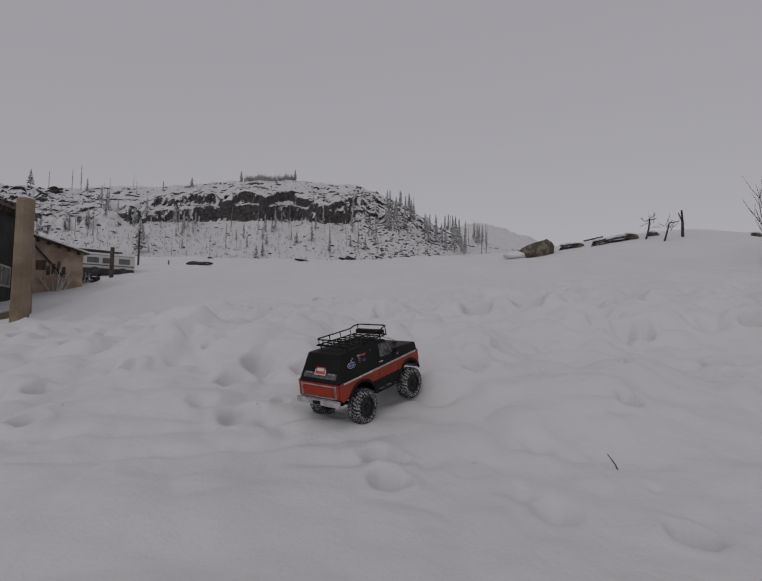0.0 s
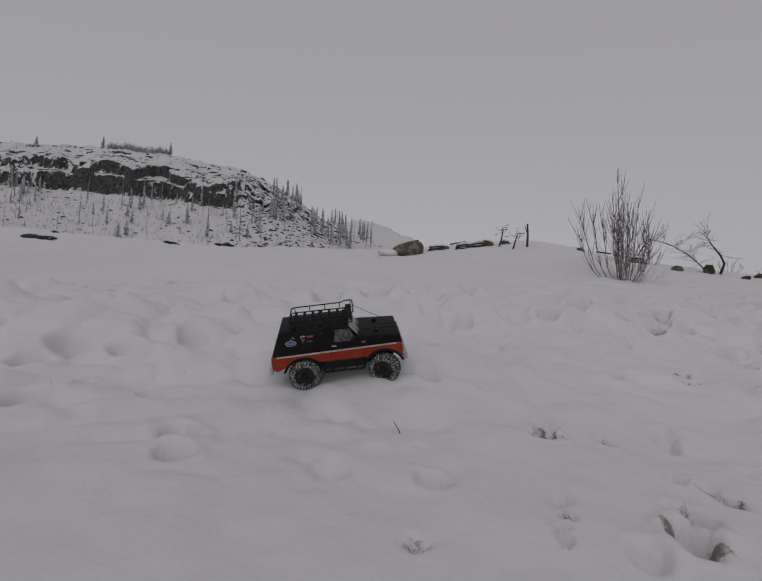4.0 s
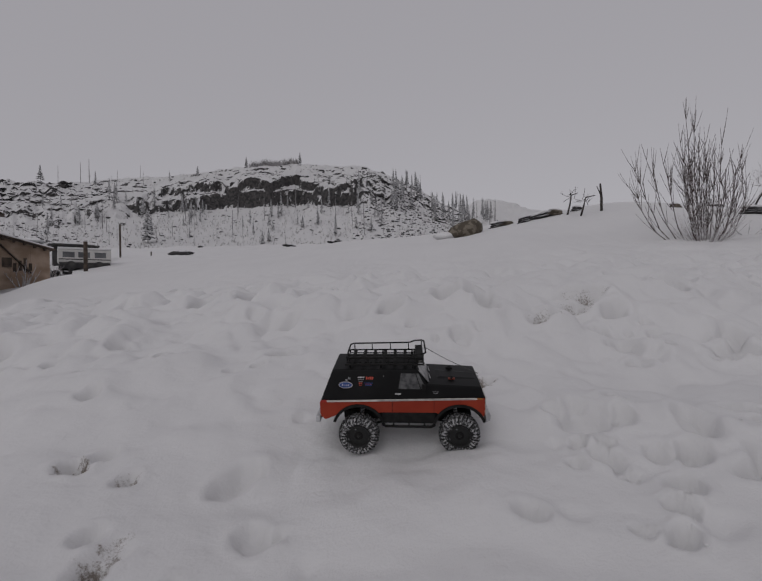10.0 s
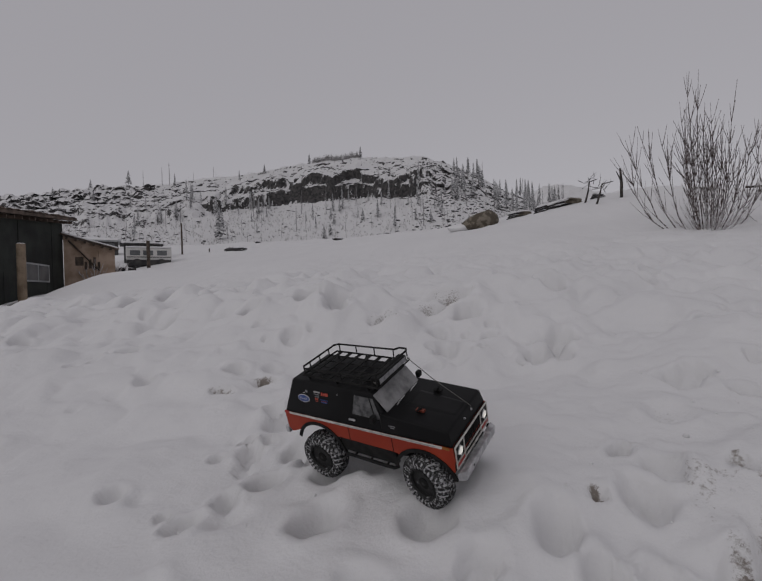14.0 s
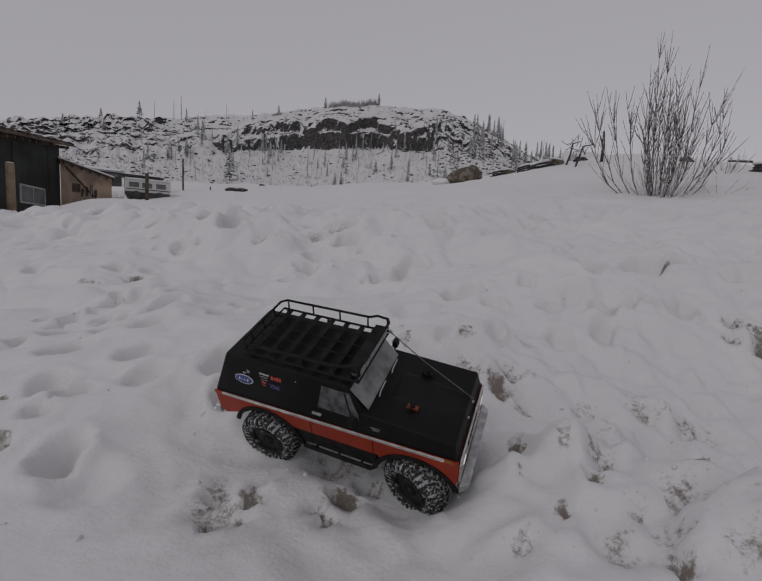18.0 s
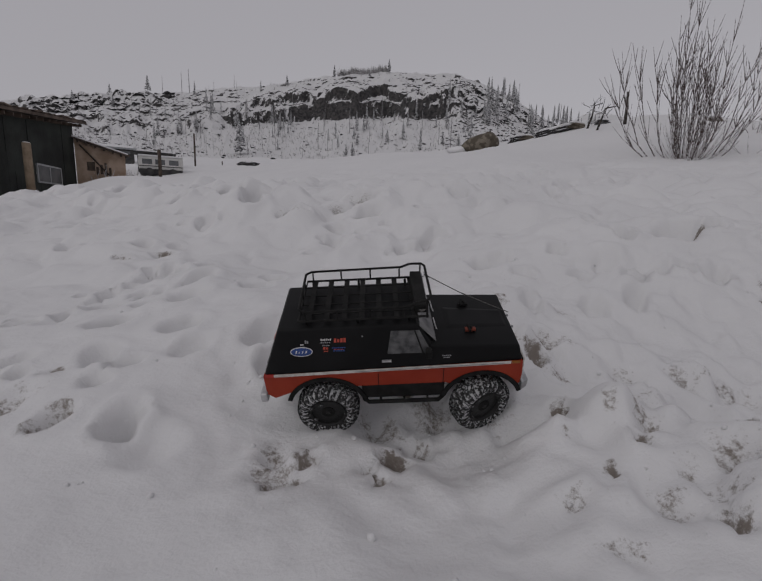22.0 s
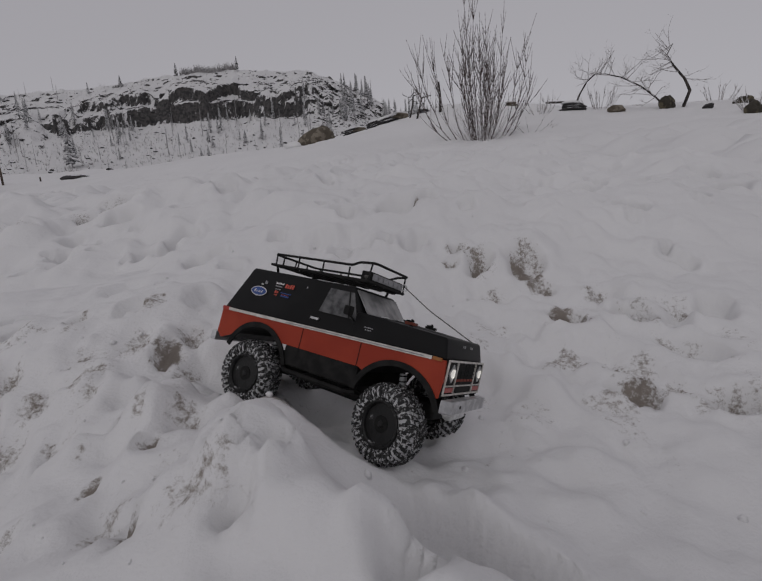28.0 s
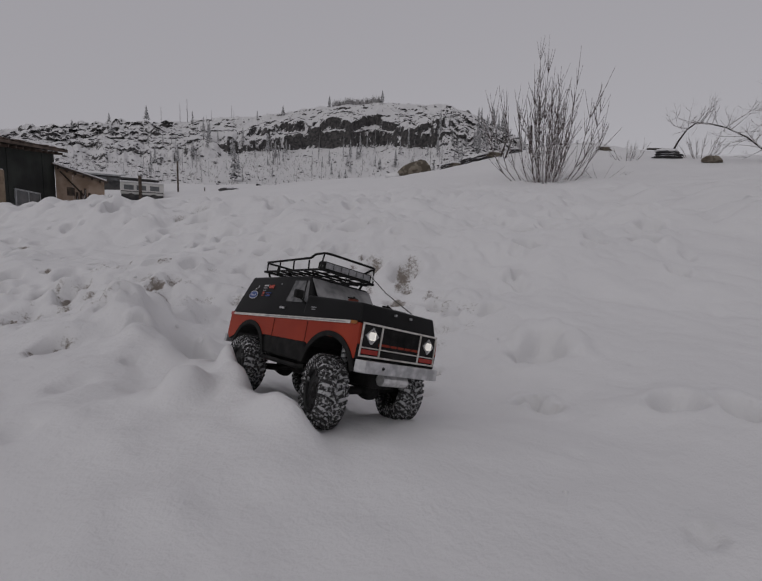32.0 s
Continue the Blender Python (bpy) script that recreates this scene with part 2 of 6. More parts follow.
def add_lathe(bm, profile, sides, axis="y", closed=True):
    """A body of turning from (along the axis, radius) pairs."""
    rings = []
    for h, r in profile:
        ring = []
        for k in range(sides):
            c, s = math.cos(k * math.tau / sides) * r, math.sin(k * math.tau / sides) * r
            ring.append(bm.verts.new((c, h, s) if axis == "y" else (h, c, s) if axis == "x" else (c, s, h)))
        rings.append(ring)
    for a, b in zip(rings, rings[1:]):
        for k in range(sides):
            bm.faces.new((a[k], a[(k + 1) % sides], b[(k + 1) % sides], b[k]))
    if closed:
        bm.faces.new(rings[0][::-1])
        bm.faces.new(rings[-1])
    bmesh.ops.recalc_face_normals(bm, faces=bm.faces)
    return bm


def add_plate(bm, outline, y0, y1):
    """An outline in x and z, thickened from y0 to y1."""
    a = [bm.verts.new((x, y0, z)) for x, z in outline]
    b = [bm.verts.new((x, y1, z)) for x, z in outline]
    bm.faces.new(a)
    bm.faces.new(b[::-1])
    n = len(a)
    for i in range(n):
        bm.faces.new((a[i], b[i], b[(i + 1) % n], a[(i + 1) % n]))
    bmesh.ops.recalc_face_normals(bm, faces=bm.faces)
    return bm


def hull(low, high):
    """A solid between two rings of corners."""
    bm = bmesh.new()
    a, b = [bm.verts.new(p) for p in low], [bm.verts.new(p) for p in high]
    n = len(a)
    bm.faces.new(a[::-1])
    bm.faces.new(b)
    for i in range(n):
        bm.faces.new((a[i], a[(i + 1) % n], b[(i + 1) % n], b[i]))
    bmesh.ops.recalc_face_normals(bm, faces=bm.faces)
    return bm


def bevelled(bm, offset, segments=2):
    bmesh.ops.bevel(bm, geom=list(bm.edges), offset=offset, segments=segments, affect="EDGES", profile=0.6)
    return bm


def boulder(rx, ry, rz, seed, rough=0.22, cuts=3):
    bm = bmesh.new()
    bmesh.ops.create_icosphere(bm, subdivisions=cuts, radius=1)
    for v in bm.verts:
        p = v.co.copy()
        d = 1 + rough * noise.noise(p * 1.3 + Vector((seed * 7.1, 3.3, seed))) * 1.6 + 0.4 * rough * noise.noise(p * 4 + Vector((seed, 0, 0)))
        v.co = Vector((p.x * rx, p.y * ry, p.z * rz)) * d
    return bm


# ---------------------------------------------------------------- ground
def lattice(x, y, seed):
    """Smooth noise from -1 to 1 over arrays of places."""
    i, j = np.floor(x).astype(np.int64), np.floor(y).astype(np.int64)
    u, v = x - i, y - j
    u, v = u * u * u * (u * (6 * u - 15) + 10), v * v * v * (v * (6 * v - 15) + 10)

    def value(a, b):
        h = (a * 374761393 + b * 668265263 + seed * 1442695041) & 0xFFFFFFFF
        h = ((h ^ (h >> 13)) * 1274126177) & 0xFFFFFFFF
        return ((h ^ (h >> 16)) & 0xFFFF) / 32767.5 - 1

    a, b, c, d = value(i, j), value(i + 1, j), value(i, j + 1), value(i + 1, j + 1)
    return (a * (1 - u) + b * u) * (1 - v) + (c * (1 - u) + d * u) * v


def layers(x, y, size, octaves, seed, gain=0.5):
    x, y = np.asarray(x, float), np.asarray(y, float)
    total, k = np.zeros(np.shape(x)), 1.0
    for o in range(octaves):
        total += k * lattice(x / size + 17.3 * o, y / size - 9.1 * o, seed + o)
        size, k = size / 2, k * gain
    return total


def steps(v, *pairs):
    return np.interp(v, [p[0] for p in pairs], [p[1] for p in pairs])


def base_height(x, y):
    z = steps(y, (-60, -1.9), (-6, -0.75), (-1, -0.56), (0, -0.53), (0.5, -0.495), (0.9, -0.455), (1.3, -0.405), (1.7, -0.30),
              (2.1, -0.2), (2.6, -0.03), (4.2, 0.08), (5.4, 0.19), (6.4, 0.35), (8, 0.73), (13, 1.65), (29, 3.0), (41, 5.0), (46, 5.3),
              (60, 3.0), (110, -4.0), (4000, -60.0))
    side = steps(y, (1.5, 0), (6, 1), (14, 1), (27, 0))
    z = z + side * np.where(x > 0, 0.06 * np.minimum(x, 12), 0.10 * np.maximum(x, -16) + 0.04 * np.clip(x + 2.0, -9, 0))
    z = z + 0.34 * np.exp(-((x + 5.2) ** 2 + (y - 9.3) ** 2) / 1.8) - 0.16 * np.exp(-((x + 7.8) ** 2 + (y - 8.8) ** 2) / 3.0) - 0.06 * np.exp(-((x + 1.2) ** 2 + (y - 3.2) ** 2) / 1.2)
    z = z - 0.17 * np.exp(-((x - 3.8) ** 2 + (y - 11.4) ** 2) / 2.4) + 0.20 * np.exp(-((x - 8.2) ** 2 + (y - 10.6) ** 2) / 2.6)
    z = z + 0.40 * np.exp(-((x - 7.2) ** 2 + (y - 11.0) ** 2) / 9.0)
    # snow bank beyond the wheel ruts, and the hollow that the truck drives down
    z = z + 0.10 * np.exp(-((y - 2.75 - 0.05 * np.sin(x * 1.7)) / 0.28) ** 2) * steps(x, (0.4, 0), (1.4, 1), (3.8, 1), (4.6, 0))
    z = z - 0.05 * np.exp(-((x - 2.5) / 0.9) ** 2 - ((y - 1.3) / 0.35) ** 2)
    return z


# prints and hollows trodden into the snow: x, y, half width, half length, depth, 1 where earth shows (0.2: the deepest
# prints, slightly darker inside)
PRINTS_A = [
    (-4.28, 6.98, 0.204, 0.204, 0.070, 0), (-2.97, 4.14, 0.115, 0.115, 0.067, 0), (-1.89, 2.28, 0.084, 0.084, 0.023, 0), (-1.42, 1.78, 0.064, 0.064, 0.037, 0), (-1.22, 1.46, 0.054, 0.054, 0.031, 0),
    (-1.21, 2.05, 0.048, 0.048, 0.028, 0), (-1.17, 4.66, 0.055, 0.055, 0.032, 0), (-1.11, 2.42, 0.075, 0.075, 0.021, 0), (-1.05, 2.15, 0.054, 0.054, 0.015, 0), (-0.97, 3.03, 0.054, 0.054, 0.031, 0),
    (-0.80, 5.72, 0.118, 0.089, 0.070, 0.2), (-0.73, 1.68, 0.053, 0.053, 0.015, 0), (-0.70, 1.96, 0.071, 0.071, 0.041, 0), (-0.63, 2.14, 0.081, 0.081, 0.047, 0), (-0.55, 1.61, 0.069, 0.080, 0.040, 0),
]
PRINTS_B = [
    (-0.45, 1.81, 0.035, 0.035, 0.020, 0), (-0.41, 2.12, 0.073, 0.073, 0.042, 0), (-0.27, 4.42, 0.072, 0.033, 0.024, 1), (-0.20, 1.68, 0.032, 0.032, 0.018, 0), (-0.14, 2.30, 0.087, 0.087, 0.050, 0),
    (-0.03, 1.32, 0.059, 0.081, 0.034, 0), (-0.02, 1.16, 0.054, 0.053, 0.031, 0), (0.01, 1.32, 0.020, 0.033, 0.018, 0.2), (0.02, 3.23, 0.113, 0.113, 0.066, 0), (0.03, 1.15, 0.017, 0.027, 0.015, 0.2),
    (0.07, 2.40, 0.028, 0.021, 0.019, 0.2), (0.16, 2.85, 0.049, 0.049, 0.028, 0), (0.33, 1.13, 0.066, 0.056, 0.016, 0), (0.38, 1.05, 0.070, 0.071, 0.020, 0), (0.41, 2.02, 0.055, 0.055, 0.032, 0),
]
PRINTS_C = [
    (0.46, 1.39, 0.052, 0.083, 0.015, 0), (0.50, 0.69, 0.038, 0.035, 0.011, 0.6), (0.61, 2.23, 0.069, 0.069, 0.040, 0), (0.64, 0.94, 0.047, 0.060, 0.027, 0), (0.66, 1.90, 0.035, 0.026, 0.024, 0.2),
    (0.69, 3.17, 0.127, 0.127, 0.070, 0), (0.70, 1.16, 0.029, 0.028, 0.008, 0), (0.82, 0.66, 0.018, 0.029, 0.017, 0.2), (0.84, 0.70, 0.020, 0.022, 0.011, 0), (0.89, 0.73, 0.018, 0.017, 0.013, 1),
    (0.90, 1.61, 0.049, 0.049, 0.028, 0), (0.92, 0.80, 0.027, 0.043, 0.016, 0), (0.97, 0.59, 0.039, 0.056, 0.022, 0), (1.04, 1.89, 0.030, 0.022, 0.020, 0.2), (1.06, 3.14, 0.121, 0.121, 0.070, 0),
]
PRINTS_D = [
    (1.11, 0.67, 0.030, 0.023, 0.007, 0.6), (1.13, 0.62, 0.050, 0.080, 0.038, 1), (1.16, 1.17, 0.061, 0.046, 0.035, 1), (1.21, 1.24, 0.044, 0.044, 0.026, 0), (1.23, 0.69, 0.042, 0.064, 0.032, 1),
    (1.36, 2.82, 0.142, 0.142, 0.048, 0), (1.36, 1.11, 0.032, 0.041, 0.024, 1), (1.39, 1.85, 0.031, 0.031, 0.018, 0), (1.40, 2.50, 0.096, 0.096, 0.027, 0), (1.40, 0.90, 0.033, 0.045, 0.019, 0),
    (1.47, 0.79, 0.043, 0.057, 0.032, 1), (1.48, 0.87, 0.044, 0.068, 0.014, 0.6), (1.51, 2.51, 0.079, 0.079, 0.046, 0), (1.51, 1.87, 0.038, 0.038, 0.022, 0), (1.54, 3.22, 0.150, 0.150, 0.051, 0),
]
PRINTS_E = [
    (1.58, 2.03, 0.079, 0.079, 0.046, 0), (1.66, 0.77, 0.022, 0.027, 0.020, 0.2), (1.67, 1.15, 0.051, 0.082, 0.030, 0), (1.72, 1.18, 0.025, 0.041, 0.023, 0.2), (1.78, 3.09, 0.130, 0.130, 0.044, 0),
    (1.79, 0.92, 0.040, 0.064, 0.023, 0), (1.80, 1.46, 0.038, 0.038, 0.011, 0), (1.83, 2.90, 0.105, 0.105, 0.036, 0), (1.85, 0.92, 0.020, 0.031, 0.018, 0.2), (1.89, 1.59, 0.044, 0.044, 0.012, 0),
    (1.92, 1.76, 0.062, 0.062, 0.017, 0), (1.94, 2.52, 0.106, 0.106, 0.036, 0), (1.94, 0.82, 0.028, 0.034, 0.008, 0), (1.96, 1.70, 0.055, 0.055, 0.032, 0), (2.13, 2.45, 0.090, 0.068, 0.061, 0.2),
]
PRINTS_F = [
    (2.21, 2.00, 0.053, 0.053, 0.015, 0), (2.26, 2.30, 0.038, 0.038, 0.022, 0), (2.36, 1.82, 0.057, 0.043, 0.039, 0.2), (2.37, 2.14, 0.024, 0.018, 0.016, 0.2), (2.40, 1.63, 0.064, 0.029, 0.021, 1),
    (2.47, 2.56, 0.114, 0.063, 0.057, 0.2), (2.47, 0.92, 0.040, 0.046, 0.023, 0), (2.51, 2.19, 0.063, 0.063, 0.037, 0), (2.51, 1.90, 0.043, 0.043, 0.025, 0), (2.54, 1.78, 0.070, 0.032, 0.024, 1),
    (2.56, 0.91, 0.045, 0.034, 0.010, 0), (2.61, 2.22, 0.026, 0.026, 0.015, 0), (2.66, 1.27, 0.031, 0.031, 0.009, 0), (2.67, 1.13, 0.031, 0.031, 0.018, 0), (2.68, 2.53, 0.112, 0.084, 0.070, 0.2),
]
PRINTS_G = [
    (2.69, 0.84, 0.019, 0.030, 0.017, 0.2), (2.71, 2.41, 0.087, 0.065, 0.058, 0.2), (2.72, 1.45, 0.040, 0.040, 0.023, 0), (2.72, 1.24, 0.036, 0.027, 0.024, 0.2), (2.76, 0.81, 0.034, 0.047, 0.031, 0.2),
    (2.77, 1.16, 0.047, 0.062, 0.027, 0), (2.78, 1.08, 0.029, 0.047, 0.017, 0), (2.80, 1.38, 0.100, 0.097, 0.042, 0), (2.80, 1.23, 0.032, 0.024, 0.021, 0.2), (2.81, 1.47, 0.042, 0.042, 0.024, 0),
    (2.82, 0.91, 0.033, 0.045, 0.030, 0.2), (2.82, 0.55, 0.073, 0.079, 0.042, 0), (2.86, 0.85, 0.064, 0.059, 0.017, 0), (2.89, 1.00, 0.045, 0.054, 0.041, 0.2), (2.92, 1.16, 0.048, 0.052, 0.028, 0),
]
PRINTS_H = [
    (2.92, 1.35, 0.039, 0.062, 0.035, 0.2), (3.00, 1.13, 0.045, 0.059, 0.040, 0.2), (3.01, 1.49, 0.054, 0.087, 0.031, 0), (3.04, 2.35, 0.114, 0.051, 0.039, 1), (3.04, 0.57, 0.040, 0.050, 0.023, 0),
    (3.09, 1.00, 0.068, 0.063, 0.037, 0), (3.10, 0.82, 0.057, 0.072, 0.042, 0.2), (3.11, 1.27, 0.061, 0.094, 0.036, 0), (3.12, 0.52, 0.023, 0.036, 0.020, 0.2), (3.19, 1.06, 0.072, 0.087, 0.042, 0.2),
    (3.20, 0.54, 0.019, 0.030, 0.014, 1), (3.20, 0.42, 0.057, 0.081, 0.018, 0.6), (3.24, 1.10, 0.025, 0.037, 0.022, 0.2), (3.25, 0.64, 0.047, 0.072, 0.027, 0), (3.27, 2.73, 0.138, 0.062, 0.047, 1),
]
PRINTS_I = [
    (3.30, 2.18, 0.033, 0.033, 0.019, 0), (3.32, 2.58, 0.114, 0.051, 0.038, 1), (3.33, 1.96, 0.057, 0.057, 0.033, 0), (3.33, 2.34, 0.064, 0.064, 0.037, 0), (3.34, 0.53, 0.049, 0.032, 0.019, 0),
    (3.35, 0.61, 0.032, 0.046, 0.028, 0.2), (3.36, 0.83, 0.065, 0.063, 0.037, 0), (3.36, 0.40, 0.033, 0.053, 0.025, 1), (3.36, 1.27, 0.060, 0.060, 0.035, 0), (3.37, 1.40, 0.050, 0.080, 0.029, 0),
    (3.38, 2.16, 0.080, 0.080, 0.046, 0), (3.42, 2.05, 0.093, 0.093, 0.026, 0), (3.45, 2.70, 0.120, 0.054, 0.040, 1), (3.47, 0.72, 0.043, 0.060, 0.025, 0), (3.48, 2.08, 0.025, 0.025, 0.015, 0),
]
PRINTS_J = [
    (3.49, 2.34, 0.025, 0.025, 0.014, 0), (3.51, 2.52, 0.092, 0.069, 0.062, 0.2), (3.51, 0.43, 0.043, 0.065, 0.039, 0.2), (3.57, 2.10, 0.028, 0.021, 0.019, 0.2), (3.61, 0.39, 0.068, 0.066, 0.019, 0),
    (3.63, 2.29, 0.060, 0.060, 0.035, 0), (3.64, 2.43, 0.038, 0.038, 0.022, 0), (3.64, 0.83, 0.056, 0.073, 0.033, 0), (3.71, 0.72, 0.044, 0.058, 0.040, 0.2), (3.75, 2.04, 0.033, 0.033, 0.019, 0),
    (3.75, 0.93, 0.019, 0.029, 0.015, 1), (3.80, 0.73, 0.043, 0.055, 0.025, 0), (3.83, 2.08, 0.074, 0.074, 0.043, 0), (3.83, 2.21, 0.024, 0.018, 0.016, 0.2), (3.84, 2.56, 0.040, 0.040, 0.023, 0),
]
PRINTS_K = [
    (3.85, 0.44, 0.037, 0.054, 0.012, 0.6), (3.86, 0.95, 0.063, 0.065, 0.037, 0), (3.86, 0.39, 0.050, 0.051, 0.016, 0.6), (3.87, 1.13, 0.031, 0.050, 0.028, 0.2), (3.88, 0.36, 0.022, 0.019, 0.014, 1),
    (3.92, 0.39, 0.015, 0.017, 0.011, 1), (3.92, 2.08, 0.073, 0.073, 0.043, 0), (3.92, 0.44, 0.021, 0.029, 0.015, 1), (3.95, 1.05, 0.043, 0.061, 0.025, 0), (3.96, 0.76, 0.044, 0.070, 0.033, 1),
    (3.97, 2.21, 0.089, 0.089, 0.052, 0), (4.03, 0.61, 0.079, 0.079, 0.025, 0.6), (4.04, 0.77, 0.045, 0.072, 0.034, 1), (4.04, 0.45, 0.016, 0.025, 0.012, 1), (4.05, 0.85, 0.042, 0.046, 0.014, 0.6),
]
PRINTS_L = [
    (4.07, 2.82, 0.093, 0.093, 0.054, 0), (4.07, 0.42, 0.014, 0.019, 0.010, 1), (4.08, 0.49, 0.039, 0.030, 0.023, 1), (4.09, 1.35, 0.074, 0.082, 0.021, 0), (4.11, 1.04, 0.024, 0.038, 0.018, 1),
    (4.12, 0.56, 0.025, 0.035, 0.019, 1), (4.14, 0.67, 0.062, 0.090, 0.020, 0.6), (4.16, 0.79, 0.041, 0.054, 0.013, 0.6), (4.20, 0.89, 0.048, 0.048, 0.015, 0.6), (4.24, 1.08, 0.037, 0.052, 0.021, 0),
    (4.25, 0.83, 0.047, 0.074, 0.015, 0.6), (4.25, 1.61, 0.072, 0.072, 0.042, 0), (4.27, 0.65, 0.029, 0.039, 0.009, 0.6), (4.28, 0.77, 0.031, 0.046, 0.010, 0.6), (4.29, 0.95, 0.057, 0.091, 0.018, 0.6),
]
PRINTS_M = [
    (4.30, 0.63, 0.044, 0.070, 0.012, 0), (4.32, 1.65, 0.056, 0.056, 0.033, 0), (4.39, 0.91, 0.035, 0.055, 0.026, 1), (4.39, 0.38, 0.032, 0.026, 0.008, 0.6), (4.40, 1.50, 0.047, 0.047, 0.028, 0),
    (4.40, 1.16, 0.041, 0.066, 0.024, 0), (4.40, 0.54, 0.016, 0.021, 0.005, 0.6), (4.41, 0.65, 0.019, 0.028, 0.014, 1), (4.42, 1.00, 0.047, 0.047, 0.015, 0.6), (4.43, 0.28, 0.040, 0.022, 0.007, 0.6),
    (4.45, 0.87, 0.039, 0.062, 0.012, 0.6), (4.46, 0.45, 0.013, 0.021, 0.010, 1), (4.48, 0.58, 0.018, 0.029, 0.006, 0.6), (4.52, 0.51, 0.016, 0.023, 0.012, 1), (4.52, 0.38, 0.028, 0.045, 0.009, 0.6),
]
PRINTS_N = [
    (4.55, 1.70, 0.045, 0.045, 0.026, 0), (4.55, 0.58, 0.036, 0.058, 0.012, 0.6), (4.57, 0.34, 0.017, 0.017, 0.012, 1), (4.57, 0.45, 0.020, 0.026, 0.007, 0.6), (4.58, 0.32, 0.013, 0.018, 0.010, 1),
    (4.62, 1.51, 0.051, 0.051, 0.030, 0), (4.62, 1.30, 0.056, 0.081, 0.032, 0), (4.63, 0.94, 0.046, 0.049, 0.015, 0.6), (4.65, 0.47, 0.043, 0.068, 0.014, 0.6), (4.66, 0.32, 0.050, 0.035, 0.011, 0.6),
    (4.67, 1.60, 0.077, 0.077, 0.026, 0), (4.72, 0.31, 0.034, 0.022, 0.020, 0.2), (4.73, 0.35, 0.040, 0.022, 0.020, 0.2), (4.73, 0.10, 0.037, 0.059, 0.028, 1), (4.74, 1.62, 0.066, 0.066, 0.039, 0),
]
PRINTS_O = [
    (4.78, 1.38, 0.050, 0.080, 0.029, 0), (4.78, 0.97, 0.048, 0.048, 0.015, 0.6), (4.78, 0.13, 0.041, 0.030, 0.008, 0), (4.82, 1.52, 0.050, 0.050, 0.029, 0), (4.82, 1.88, 0.061, 0.061, 0.035, 0),
    (4.85, 1.61, 0.080, 0.080, 0.027, 0), (4.85, 1.82, 0.049, 0.049, 0.029, 0), (4.89, 0.25, 0.032, 0.050, 0.028, 0.2), (4.90, 1.56, 0.055, 0.055, 0.032, 0), (4.91, 0.98, 0.068, 0.078, 0.022, 0.6),
    (4.94, 1.41, 0.047, 0.076, 0.013, 0), (4.94, 0.32, 0.032, 0.051, 0.019, 0), (4.98, 1.08, 0.042, 0.063, 0.012, 0), (4.99, 1.56, 0.038, 0.038, 0.022, 0), (5.02, -0.10, 0.051, 0.057, 0.014, 0),
]
PRINTS_P = [
    (5.03, 0.05, 0.019, 0.017, 0.016, 0.2), (5.08, 1.54, 0.049, 0.049, 0.028, 0), (5.08, 0.58, 0.008, 0.010, 0.006, 1), (5.08, 1.87, 0.092, 0.092, 0.053, 0), (5.12, -0.29, 0.053, 0.051, 0.014, 0),
    (5.13, 1.58, 0.044, 0.044, 0.026, 0), (5.16, 1.87, 0.028, 0.013, 0.009, 1), (5.22, 0.50, 0.059, 0.038, 0.011, 0), (5.22, 1.88, 0.046, 0.035, 0.031, 0.2), (5.22, 1.43, 0.035, 0.026, 0.020, 1),
    (5.26, 1.50, 0.042, 0.032, 0.024, 1), (5.29, -0.17, 0.025, 0.023, 0.006, 0), (5.31, 0.95, 0.053, 0.055, 0.015, 0), (5.32, 1.28, 0.077, 0.042, 0.014, 0.6), (5.32, 1.42, 0.046, 0.074, 0.035, 1),
]
PRINTS_Q = [
    (5.48, 0.75, 0.059, 0.047, 0.035, 1), (5.49, 1.41, 0.066, 0.106, 0.042, 1), (5.50, 1.11, 0.049, 0.079, 0.037, 1), (5.52, 1.31, 0.033, 0.025, 0.018, 1), (5.52, -0.04, 0.020, 0.020, 0.006, 0),
    (5.53, 0.85, 0.068, 0.109, 0.022, 0.6), (5.58, 0.76, 0.035, 0.055, 0.011, 0.6), (5.64, 0.51, 0.055, 0.043, 0.032, 1), (5.66, 0.68, 0.069, 0.044, 0.033, 1), (5.66, 1.21, 0.063, 0.061, 0.020, 0.6),
    (5.67, 0.92, 0.031, 0.050, 0.010, 0.6), (5.69, 1.07, 0.051, 0.066, 0.038, 1), (5.70, 0.31, 0.072, 0.040, 0.013, 0.6), (5.73, 0.87, 0.047, 0.067, 0.027, 0), (5.73, 0.49, 0.028, 0.038, 0.021, 1),
]
